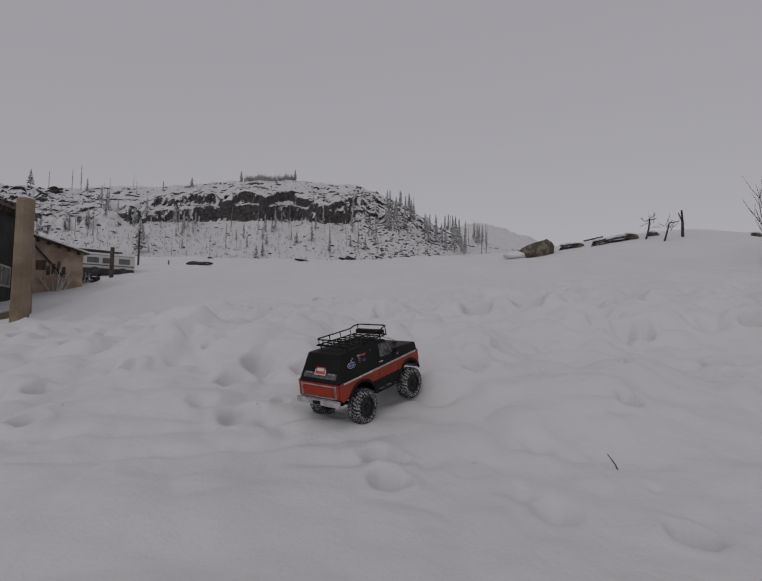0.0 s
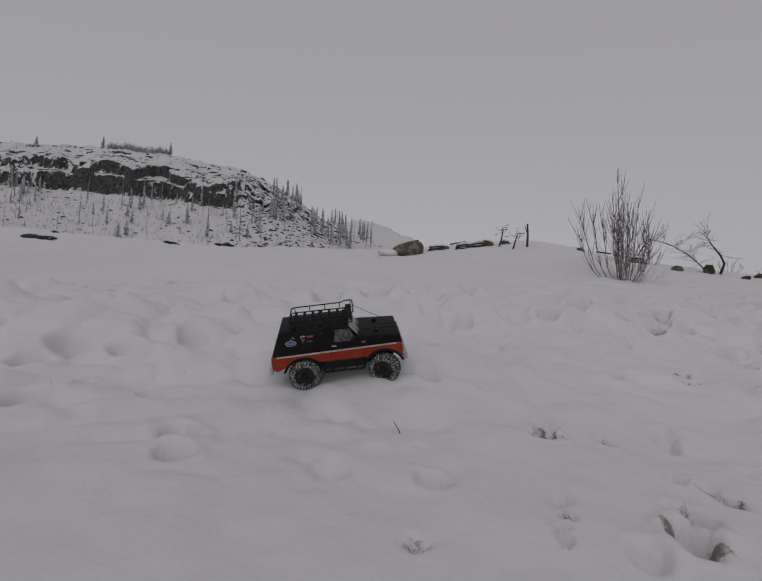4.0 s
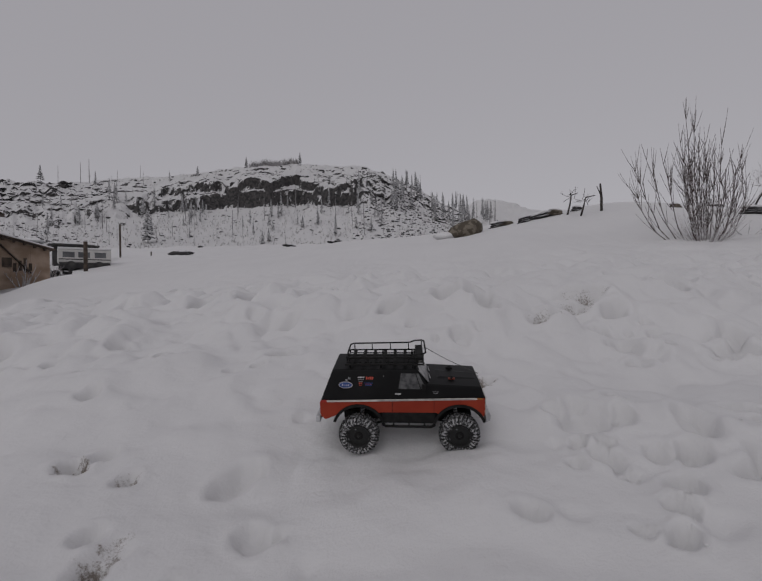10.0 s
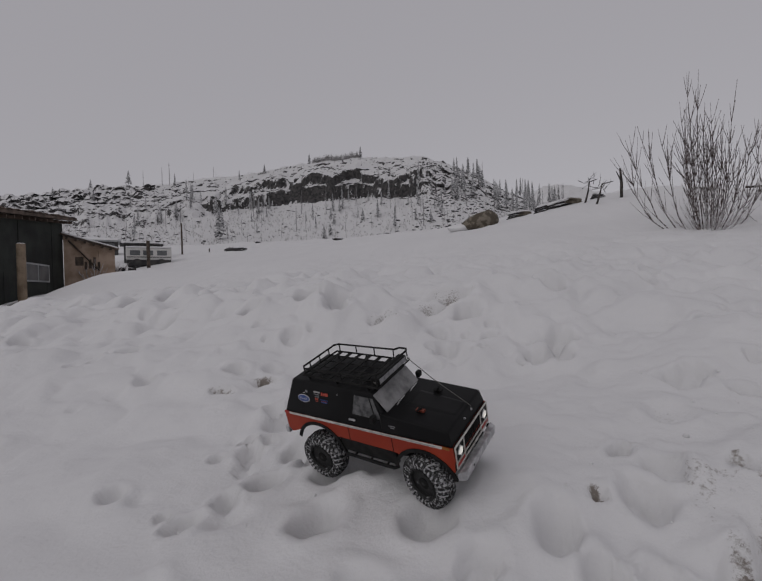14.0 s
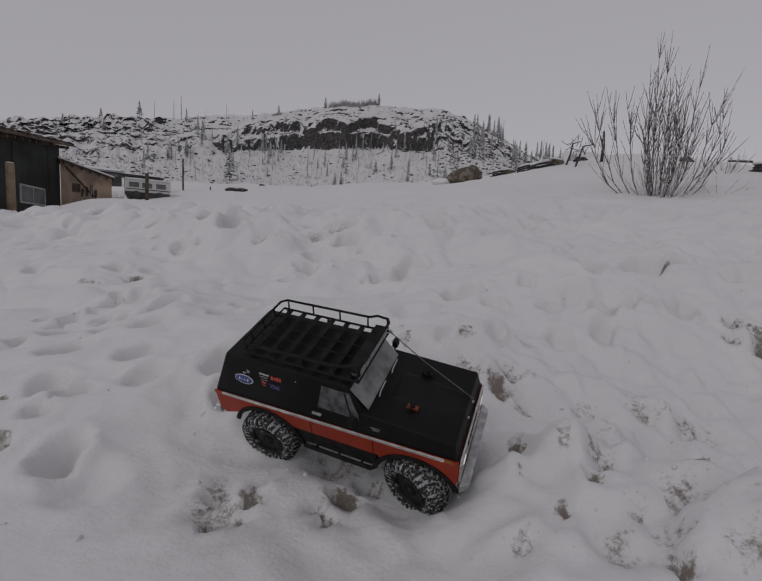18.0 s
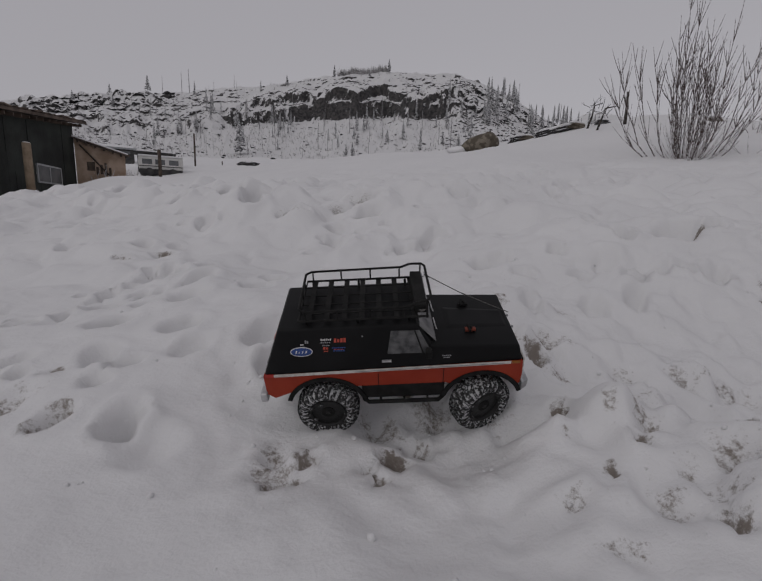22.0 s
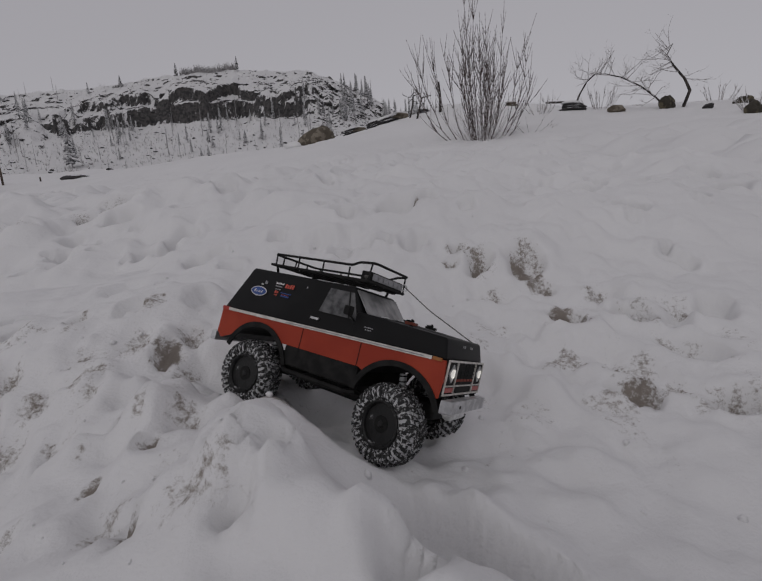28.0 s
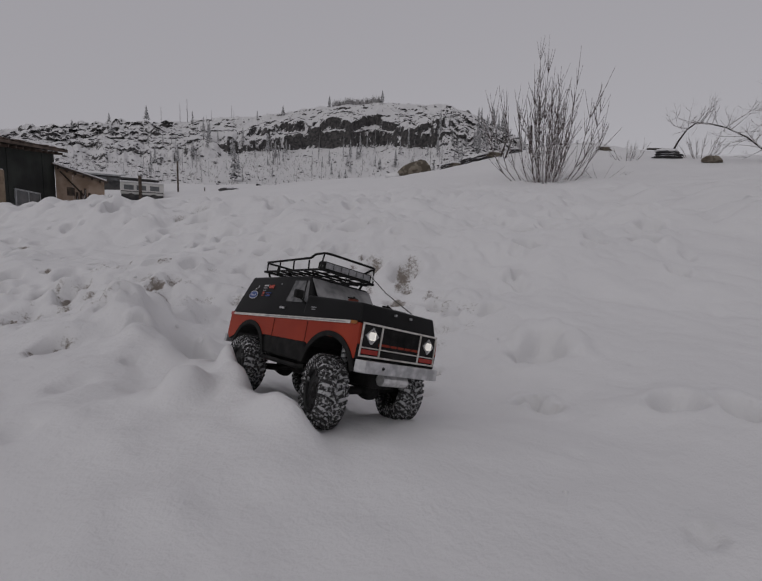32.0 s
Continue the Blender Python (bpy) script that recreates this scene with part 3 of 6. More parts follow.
PRINTS_R = [
    (5.75, 1.56, 0.043, 0.043, 0.012, 0), (5.77, 1.01, 0.038, 0.061, 0.022, 0), (5.83, 1.07, 0.055, 0.055, 0.018, 0.6), (5.91, 1.04, 0.055, 0.087, 0.032, 0), (5.99, 0.60, 0.032, 0.040, 0.018, 0),
    (5.99, 0.29, 0.034, 0.054, 0.030, 0.2), (6.03, 1.40, 0.039, 0.039, 0.023, 0), (6.03, 0.24, 0.036, 0.049, 0.033, 0.2), (6.04, -0.04, 0.030, 0.017, 0.005, 0), (6.06, 1.45, 0.039, 0.029, 0.026, 0.2),
    (6.07, 1.36, 0.044, 0.044, 0.025, 0), (6.07, 0.65, 0.092, 0.138, 0.042, 0), (6.13, 1.77, 0.091, 0.068, 0.061, 0.2), (6.14, 2.21, 0.086, 0.065, 0.058, 0.2), (6.15, -0.10, 0.015, 0.023, 0.004, 0),
]
PRINTS_S = [
    (6.15, -0.22, 0.018, 0.028, 0.010, 0), (6.32, 0.28, 0.050, 0.077, 0.029, 0), (6.33, 0.57, 0.021, 0.034, 0.006, 0), (6.37, 0.67, 0.018, 0.029, 0.005, 0), (6.46, 0.27, 0.052, 0.067, 0.030, 0),
    (6.52, 1.88, 0.071, 0.071, 0.041, 0), (6.84, 2.04, 0.085, 0.085, 0.049, 0), (6.98, 2.38, 0.097, 0.097, 0.056, 0),
]
PRINTS = PRINTS_A + PRINTS_B + PRINTS_C + PRINTS_D + PRINTS_E + PRINTS_F + PRINTS_G + PRINTS_H + PRINTS_I + PRINTS_J + PRINTS_K + PRINTS_L + PRINTS_M + PRINTS_N + PRINTS_O + PRINTS_P + PRINTS_Q + PRINTS_R + PRINTS_S

# broad swells of the snow, and snow pressed down or heaped up along the drive: x, y, height
SWELL_A = [
    (5.3, 1.8, 0.085), (4.3, 1.3, 0.084), (-0.2, 1.8, -0.078), (3.3, 1.3, 0.055), (3.3, 1.8, -0.061), (-0.2, 2.3, -0.056), (4.8, 0.8, -0.06), (3.3, 2.8, -0.07),
    (6.3, 1.8, 0.07), (4.8, 0.3, 0.056), (3.8, 1.3, 0.072), (5.3, 0.3, -0.059), (4.8, 1.8, 0.057), (0.8, 3.8, -0.073), (5.3, -0.2, 0.059), (5.8, 0.3, -0.058),
    (0.8, 2.3, -0.033), (5.3, 0.8, -0.047), (5.8, 1.8, 0.052), (3.3, 0.8, 0.05), (0.3, 1.8, -0.046), (2.8, 1.3, 0.041), (3.3, 2.3, -0.051), (3.8, 1.8, -0.049),
    (0.8, 1.8, 0.028), (2.8, 1.8, -0.042), (5.8, -0.2, 0.039), (2.3, 1.3, 0.03), (1.3, 2.3, -0.036), (0.8, 2.8, -0.035), (3.8, 0.3, -0.023), (1.8, 0.8, -0.05),
]
DRIVEN_A = [
    (4.2, 0.5, -0.049), (4.6, 0.9, -0.033), (4.4, 0.9, 0.026), (5.0, 0.3, -0.023), (4.2, 0.9, 0.025), (3.2, 1.3, 0.025), (4.8, 0.5, 0.022), (0.4, 2.1, 0.025),
    (3.0, 1.3, 0.026), (3.6, 0.9, 0.028), (4.0, 0.5, -0.023), (4.6, 0.7, -0.021), (4.2, 0.7, -0.02), (0.8, 1.7, 0.02), (0.6, 1.7, 0.016), (4.6, 0.5, 0.016),
    (1.4, 1.5, 0.017), (4.0, 0.3, 0.013), (4.4, 0.7, 0.013), (0.4, 1.7, -0.018), (0.6, 2.1, 0.015), (3.8, 0.7, -0.009), (4.8, 0.9, -0.013), (5.6, -0.1, 0.013),
    (1.4, 1.3, 0.014), (2.4, 1.3, 0.016), (2.0, 1.3, 0.012), (0.0, 2.1, -0.01), (0.6, 1.9, -0.005), (2.8, 1.1, -0.013), (2.2, 1.5, -0.014), (0.2, 1.7, -0.012),
]
DRIVEN_B = [
    (3.8, 0.3, 0.009), (4.0, 0.7, -0.008), (1.2, 1.5, -0.007), (1.8, 1.1, -0.013), (0.0, 1.9, -0.011), (4.4, 1.1, 0.009), (5.2, 1.7, 0.01), (3.0, 1.1, -0.017),
    (4.6, 0.3, 0.009), (4.0, 0.9, 0.011), (5.2, 0.5, 0.009), (3.8, 0.5, -0.009), (2.8, 1.3, 0.012), (1.6, 1.1, -0.009), (2.6, 1.5, -0.013), (5.2, 1.5, 0.009),
    (-0.2, 2.1, -0.009), (4.8, 0.3, 0.008), (3.0, 1.7, -0.007), (5.6, 0.1, -0.009), (5.6, -0.3, 0.008), (3.8, 0.9, 0.01), (4.2, 1.1, 0.008), (0.8, 1.3, -0.014),
    (3.4, 1.7, -0.009), (1.2, 1.3, -0.008), (6.0, 1.7, 0.008), (1.0, 1.5, -0.007), (1.0, 1.3, 0.004), (0.0, 1.7, 0.007), (5.0, 0.7, -0.006), (3.6, 1.1, 0.008),
]
SWELLS = SWELL_A
DRIVEN = DRIVEN_A + DRIVEN_B


def stray_prints(count, seed, x0=-2.5, x1=8.5, y0=2.2, y1=4.8, mid=2.9):
    """Old half-filled prints on the bank."""
    r = random.Random(seed)
    out = []
    for _ in range(count):
        x, y = r.uniform(x0, x1), r.triangular(y0, y1, mid)
        size = r.uniform(0.025, 0.055) * (1 + 0.2 * max(0, y - 1.5))
        out.append((x, y, size, size * r.uniform(0.8, 1.2), size * r.uniform(0.3, 0.55), 0))
    return out


ALL_PRINTS = stray_prints(80, 6) + stray_prints(40, 9, 4.6, 7.0, 1.4, 3.4, 2.2) + PRINTS
# broken plates of crust: x, y, half width, half length, height
PLATES = [
    (4.69, 0.38, 0.092, 0.077, 0.05), (4.75, 0.29, 0.083, 0.097, 0.03), (4.71, 0.40, 0.055, 0.050, 0.03), (4.82, 0.31, 0.089, 0.080, 0.055), (4.52, 0.51, 0.073, 0.082, 0.02), (3.84, 0.64, 0.091, 0.086, 0.02), (6.12, 0.73, 0.123, 0.138, 0.025),
]
MOUNDS = [
    (4.99, 0.20, 0.129, 0.07), (5.34, -0.02, 0.028, 0.03), (5.33, -0.15, 0.044, 0.045), (5.55, -0.00, 0.046, 0.03), (4.99, 0.37, 0.052, 0.02), (4.60, 0.82, 0.077, 0.03), (4.73, 0.41, 0.055, 0.03), (3.98, 0.75, 0.054, 0.03), (4.69, 0.50, 0.059, 0.02), (4.87, 0.29, 0.043, 0.025), (5.05, 0.71, 0.087, 0.02), (4.75, 0.99, 0.104, 0.02),
]
# crusts and heaps pushed up by boots and wheels: x, y, radius, height
HEAPS = [(4.49, 0.625, 0.065, 0.07), (4.2, 0.98, 0.2, 0.02), (4.75, 0.95, 0.12, 0.03)] + MOUNDS


# the line that the truck takes through the deep snow at the end
TRENCH = [(4.37, 0.78), (4.43, 0.80), (4.52, 0.85), (4.66, 0.82), (4.775, 0.717), (4.843, 0.616), (5.00, 0.567), (5.10, 0.476), (5.204, 0.382), (5.354, 0.188), (5.505, 0.033), (5.70, -0.13)]
TRENCH_WALL = 0.042
# lumps that stand on the edge of the trench: x, y, height
RIDGE = [(4.58, 0.63, 0.029), (4.67, 0.56, 0.035), (4.75, 0.52, 0.012), (4.86, 0.44, -0.016), (4.92, 0.40, -0.030), (4.96, 0.37, -0.030), (5.00, 0.35, -0.030), (4.91, 0.39, -0.030), (4.96, 0.37, -0.030), (5.00, 0.34, -0.030), (5.05, 0.32, -0.030), (5.09, 0.30, -0.030), (5.15, 0.26, -0.020), (5.19, 0.24, 0.024), (5.25, 0.21, -0.010),
         (5.20, 0.09, 0.029), (5.27, 0.05, 0.017), (5.33, 0.01, 0.024), (5.38, -0.03, 0.040), (5.43, -0.06, 0.020), (5.48, -0.09, 0.008), (5.53, -0.12, 0.024), (5.56, -0.14, 0.026), (5.58, -0.15, 0.021), (4.99, 0.31, -0.030), (5.07, 0.27, -0.030), (5.13, 0.24, -0.030), (5.20, 0.20, -0.010), (5.26, 0.16, -0.023), (5.35, 0.11, 0.047)]


def trench(x, y):
    """Which side of the line (below 0: the near side), and how far from it."""
    side, gap = np.full(np.shape(x), 9.0), np.full(np.shape(x), 9.0)
    for (ax, ay), (bx, by) in zip(TRENCH, TRENCH[1:]):
        dx, dy = bx - ax, by - ay
        n = math.hypot(dx, dy)
        u = np.clip(((x - ax) * dx + (y - ay) * dy) / (n * n), 0, 1)
        g = np.hypot(x - ax - u * dx, y - ay - u * dy)
        closer = g < gap
        gap = np.where(closer, g, gap)
        side = np.where(closer, ((y - ay) * dx - (x - ax) * dy) / n, side)
    return side, gap


def blunt(v, e):
    return np.sqrt(v * v + e * e) - e


def sigmoid(v):
    return 1 / (1 + np.exp(-np.clip(v, -30, 30)))


def snow_height(x, y):
    z = base_height(x, y)
    far = np.clip(np.hypot(x - 3, y - 1.5) / 9.0, 0.0, 1.0)
    lump = steps(y, (-1, 0.15), (0.9, 0.2), (1.7, 0.55), (2.3, 1.0), (4.4, 1.1), (6, 0.4), (8, 0.15), (20, 0.4), (60, 2.0))
    z = z + 0.05 * lump * layers(x, y, 0.9, 2, 11, 0.5)
    # rounded pillows of snow with soft creases between them
    z = z + 0.10 * lump * (blunt(layers(x * 0.85, y, 0.5, 2, 23, 0.45), 0.14) - 0.16)
    z = z + 0.055 * lump * (blunt(layers(x, y, 0.24, 2, 25, 0.5), 0.07) - 0.2)
    z = z + 0.012 * lump * layers(x, y, 0.11, 2, 28, 0.5)
    z = z + 0.004 * (1 - 0.8 * far) * layers(x, y, 0.16, 3, 31, 0.6)
    churn = 1.0 * np.exp(-((x - 4.7) / 1.0) ** 2 - ((y - 0.75) / 0.6) ** 2) + 0.6 * np.exp(-((x - 5.4) / 1.0) ** 2 - ((y - 1.5) / 0.7) ** 2) + 0.45 * np.exp(-((x + 1.2) / 1.4) ** 2 - ((y - 3.6) / 1.2) ** 2)
    ragged = layers(x, y, 0.26, 4, 57, 0.6)
    z = z + 0.030 * churn * blunt(ragged, 0.06) - 0.012 * churn
    z = z + (0.009 * churn + 0.0012) * layers(x, y, 0.085, 3, 61, 0.65)
    # broken crust: low plates with abrupt edges, and the undercut lip of the bank
    z = z + 0.020 * churn * sigmoid(13 * (layers(x, y, 0.24, 4, 83, 0.6) - 0.25))
    lip = 2.95 + 0.10 * layers(x, x * 0, 0.8, 3, 88, 0.5) + 0.06 * np.sin(x * 1.3)
    z = z + 0.075 * steps(x, (0.2, 0), (0.9, 1), (4.6, 1), (5.6, 0)) * (sigmoid((y - lip) / 0.035) - 0.6 * sigmoid((y - lip - 0.75) / 0.25))
    # the wall of the trench that the truck drove in
    side, gap = trench(x, y)
    edge = gap - 0.128 - 0.022 * ragged
    kept = sigmoid(edge / 0.006) * sigmoid(-side / 0.01) * np.clip((x - 4.30) / 0.2, 0, 1) * np.clip((5.68 - x) / 0.15, 0, 1)
    wall = TRENCH_WALL * kept * np.exp(-np.maximum(edge, 0) / 0.30) * (1 + 0.45 * layers(x, y, 0.16, 3, 95, 0.6))
    for a, b, h in RIDGE:
        wall = wall + h * kept * np.exp(-((x - a) ** 2 + (y - b) ** 2) / 0.0064)
    z = z + wall
    for a, b, rx, ry, h in PLATES:
        q = np.hypot((x - a) / rx, (y - b) / ry) + 0.45 * ragged
        z = z + h * sigmoid((1 - q) / 0.07) * (0.7 + 0.3 * np.clip(1 - q, 0, 1))
    for a, b, h in SWELLS:
        z = z + h * np.exp(-((x - a) ** 2 + (y - b) ** 2) / 0.2025)
    for a, b, h in DRIVEN:
        z = z + h * np.exp(-((x - a) ** 2 + (y - b) ** 2) / 0.0361)
    # two shallow wheel tracks where the truck came from
    for off in (-0.09, 0.09):
        line = 1.58 + 0.24 * (x + 0.1) + 0.05 * np.sin(x * 2) + off
        z = z - 0.012 * np.exp(-((y - line) / 0.028) ** 2) * steps(x, (-6, 1), (-0.25, 1), (0.0, 0))
    for a, b, r, h in HEAPS:
        z = z + h * np.exp(-(((x - a) ** 2 + (y - b) ** 2) / (r * r)) ** 1.5) * (1 + 0.35 * ragged)
    dent = np.zeros(np.shape(x))
    for a, b, rx, ry, h, earth in ALL_PRINTS:
        big, small = max(rx, ry), min(rx, ry)
        near = (np.abs(x - a) < 2.6 * big) & (np.abs(y - b) < 2.6 * big)
        if not near.any():
            continue
        xx, yy = x[near], y[near]
        wob = lattice(xx / (0.8 * small) + a, yy / (0.8 * small) + b, 5)
        t = 0.8 * math.sin(a * 37.0 + b * 11.0)
        u, v = (xx - a) * math.cos(t) + (yy - b) * math.sin(t), (yy - b) * math.cos(t) - (xx - a) * math.sin(t)
        q = np.sqrt((u / rx) ** 2 + (v / ry) ** 2) + 0.2 * wob
        soft = h < 0.36 * small
        q2 = np.clip((q - 0.1) / 1.05, 0, 1) if soft else np.clip((q - 0.58) / 0.40, 0, 1)
        dent[near] = np.minimum(dent[near], -1.7 * h * (1 - q2 * q2 * (3 - 2 * q2)) * (1 + 0.25 * wob))
        z[near] += (0.12 if soft else 0.28) * h * np.exp(-((q - 1.3) / 0.3) ** 2)
        if earth > 0.5:
            z[near] += 0.010 * np.exp(-(q * 0.8) ** 2) * layers(xx, yy, 0.05, 2, 66, 0.6)
    return z + dent


def ground_z(x, y):
    return float(snow_height(np.array([float(x)]), np.array([float(y)]))[0])


def span(*runs):
    out = []
    for a, b, step in runs:
        out += list(np.arange(a, b, step))
    return np.array(sorted(set(round(float(v), 4) for v in out)))


def build_ground():
    xs = span((-4000, -400, 900), (-400, -60, 40), (-60, -16, 2), (-16, -2.4, 0.1), (-2.4, 7.2, 0.0125), (7.2, 16, 0.1), (16, 60, 2), (60, 400, 40), (400, 4001, 900))
    ys = span((-60, -8, 8), (-8, -0.9, 0.3), (-0.9, 3.3, 0.0125), (3.3, 7, 0.04), (7, 20, 0.2), (20, 60, 0.6), (60, 120, 6), (120, 400, 40), (400, 4001, 900))
    gx, gy = np.meshgrid(xs, ys)
    gz = snow_height(gx.ravel(), gy.ravel()).reshape(gx.shape)
    verts = np.stack([gx.ravel(), gy.ravel(), gz.ravel()], -1)
    n, m = len(xs), len(ys)
    k = (np.arange(m - 1)[:, None] * n + np.arange(n - 1)[None, :]).ravel()
    faces = np.stack([k, k + 1, k + n + 1, k + n], -1)
    me = bpy.data.meshes.new("ground")
    me.vertices.add(len(verts))
    me.vertices.foreach_set("co", verts.ravel())
    me.loops.add(faces.size)
    me.loops.foreach_set("vertex_index", faces.ravel())
    me.polygons.add(len(faces))
    me.polygons.foreach_set("loop_start", np.arange(0, faces.size, 4))
    me.polygons.foreach_set("use_smooth", np.ones(len(faces), bool))
    me.update()
    dirt = np.zeros(len(verts))
    x, y = verts[:, 0], verts[:, 1]
    for a, b, rx, ry, h, earth in ALL_PRINTS:
        if not earth:
            continue
        big = max(rx, ry)
        near = (np.abs(x - a) < 2 * big) & (np.abs(y - b) < 2 * big)
        d = np.hypot((x[near] - a) / rx, (y[near] - b) / ry) + 0.5 * lattice(x[near] / (0.4 * big), y[near] / (0.4 * big), 77)
        dirt[near] = np.maximum(dirt[near], earth * np.clip(1.3 - d, 0, 1) * (0.62 if b > 2.3 else 0.95))
    smear = np.exp(-((x - 4.25) / 0.42) ** 2 - ((y - 1.05) / 0.42) ** 2) + np.exp(-((x - 5.5) / 0.5) ** 2 - ((y - 0.95) / 0.45) ** 2) + np.exp(-((x - 4.7) / 0.3) ** 2 - ((y - 0.5) / 0.22) ** 2)
    dirt = np.maximum(dirt, 0.6 * smear * np.clip(2.2 * layers(x, y, 0.10, 4, 91) - 0.75, 0, 1))
    me.attributes.new("dirt", "FLOAT", "POINT").data.foreach_set("value", dirt)
    me.materials.append(snow)
    return tagged(new("ground", me), "churned white snow with boot prints and dirt", "snow", kind="structure")


build_ground()


def snow_crumbs():
    """Loose crumbs of snow thrown up round the ruts and the broken crust."""
    r = random.Random(41)
    bm = bmesh.new()
    spots = []
    while len(spots) < 300:
        x, y = r.gauss(4.6, 0.9), r.gauss(0.75, 0.5)
        if len(spots) % 4 == 0:
            x, y = r.uniform(-1.5, 4.5), r.gauss(2.1, 0.6)
        if -0.6 < y < 3.3:
            spots.append((x, y))
    heights = snow_height(np.array([q[0] for q in spots]), np.array([q[1] for q in spots]))
    for (x, y), z in zip(spots, heights):
        w = 0.002 + 0.006 * r.random() ** 3
        made = bmesh.ops.create_icosphere(bm, subdivisions=1, radius=w, matrix=Matrix.Translation((x, y, float(z) + 0.2 * w)))
        for v in made["verts"]:
            v.co += Vector((r.uniform(-1, 1), r.uniform(-1, 1), r.uniform(-1, 1))) * 0.3 * w
    tagged(new("snow_crumbs", mesh_of("snow_crumbs", bm, snow, True)), "loose crumbs of snow beside the ruts", "snow", kind="stuff")


snow_crumbs()


# ---------------------------------------------------------------- the hill across the valley
SKYLINE = [(-80, 7.5), (-62, 8.5), (-52, 9.4), (-48, 10.5), (-45, 11.2), (-40, 12.2), (-36, 12.6), (-32, 13.5), (-25, 14.8), (-19, 16.0), (-15, 16.5),
           (-10, 16.9), (-6, 16.7), (-3, 16.6), (0.5, 15.5), (4, 13.7), (7, 11.9), (10.5, 10.4), (14, 9.4), (18, 8.4), (24, 6.5), (32, 4.0)]


def curve(pairs, v):
    return np.interp(v, [p[0] for p in pairs], [p[1] for p in pairs])


def hill_point(az, s):
    """Place on the hill: azimuth in degrees, s from the foot (0) to beyond the skyline (1)."""
    top = curve(SKYLINE, az)
    foot = 5.2
    cliff = steps(az, (-80, 0.3), (-46, 0.55), (-38, 0.35), (-33, 0.5), (-27, 0.85), (-20, 1.0), (-4, 1.0), (-1.5, 0.45), (1, 0.1), (32, 0))
    rough = layers(az * 1.5, s * 60, 3.0, 5, 201, 0.62)
    edge = steps(az, (-80, 0.4), (-40, 0.36), (-32, 0.46), (-24, 0.52), (-4, 0.54), (32, 0.55)) + 0.05 * layers(az, s * 9, 4.0, 4, 230, 0.6)
    share = steps(az, (-50, 0.42), (-40, 0.36), (-33, 0.46), (-27, 0.55), (-4, 0.57), (2, 0.66))
    wall = 0.07 + 0.16 * cliff * (1 + 0.35 * layers(az, s, 2.5, 3, 241))
    below = foot + (top - foot) * share * np.clip(s / edge, 0, 1) ** 0.9
    shelf = edge + 0.045 + 0.05 * layers(az, s * 20, 1.5, 3, 236)
    slope = 0.017 + 0.07 * (1 - cliff)
    face = (top - foot) * wall * (0.6 * np.clip((s - edge) / slope, 0, 1) + 0.4 * np.clip((s - shelf) / slope, 0, 1))
    rest = (top - foot) * (1.0 - share - wall) * np.clip((s - edge) / (0.86 - edge), 0, 1) ** 0.8
    el = below + face + rest
    crag = steps(az, (-80, 1.0), (-41, 1.0), (-36, 0.5), (-30, 0.3), (-4, 0.32), (-1, 0.6), (7, 0.55), (12, 0.2), (32, 0.1))
    el = el + (0.05 + 0.42 * crag * np.clip((s - 0.42) * 4, 0, 1)) * np.abs(rough) * np.clip(s * 4, 0, 1) * np.clip((1.02 - s) * 8, 0, 1)
    el = np.where(s > 0.86, el - (s - 0.86) * 22, el)
    r = 150 + 140 * s + (0.8 + 4 * crag * np.clip((s - 0.4) * 4, 0, 1)) * layers(az, s * 45, 2.0, 4, 260, 0.6) * np.clip(s * 3, 0, 1)
    a = np.radians(az)
    return r * np.sin(a), r * np.cos(a), r * np.tan(np.radians(el))


def sheet(name, px, py, pz, mat):
    rows, cols = px.shape
    verts = np.stack([px.ravel(), py.ravel(), pz.ravel()], -1)
    k = (np.arange(rows - 1)[:, None] * cols + np.arange(cols - 1)[None, :]).ravel()
    me = bpy.data.meshes.new(name)
    me.from_pydata(verts.tolist(), [], np.stack([k, k + 1, k + cols + 1, k + cols], -1).tolist())
    me.materials.append(mat)
    return new(name, me)


ga, gs = np.meshgrid(np.arange(-80, 32.1, 0.16), np.concatenate([np.arange(0, 0.3, 0.02), np.arange(0.3, 0.7, 0.006), np.arange(0.7, 1.01, 0.012)]))
tagged(sheet("hill", *hill_point(ga, gs), hillside), "snow-covered hill with a dark rock cliff band", "hill", kind="structure")

gb, gt = np.meshgrid(np.arange(4, 30.1, 0.3), np.linspace(0, 1, 24))
crest = curve([(4, 6), (8, 9.4), (11, 11.4), (13.4, 12.0), (16.5, 10.9), (19.7, 9.8), (24, 7), (30, 4.5)], gb)
el = 4 + (crest - 4) * np.sin(gt * 2.0) + 0.25 * layers(gb, gt * 12, 1.5, 4, 310)
rr = 380 + 120 * gt
tagged(sheet("far_hill", rr * np.sin(np.radians(gb)), rr * np.cos(np.radians(gb)), rr * np.tan(np.radians(el)), hillside),
       "farther snowy shoulder of the hill", "hill", kind="structure")


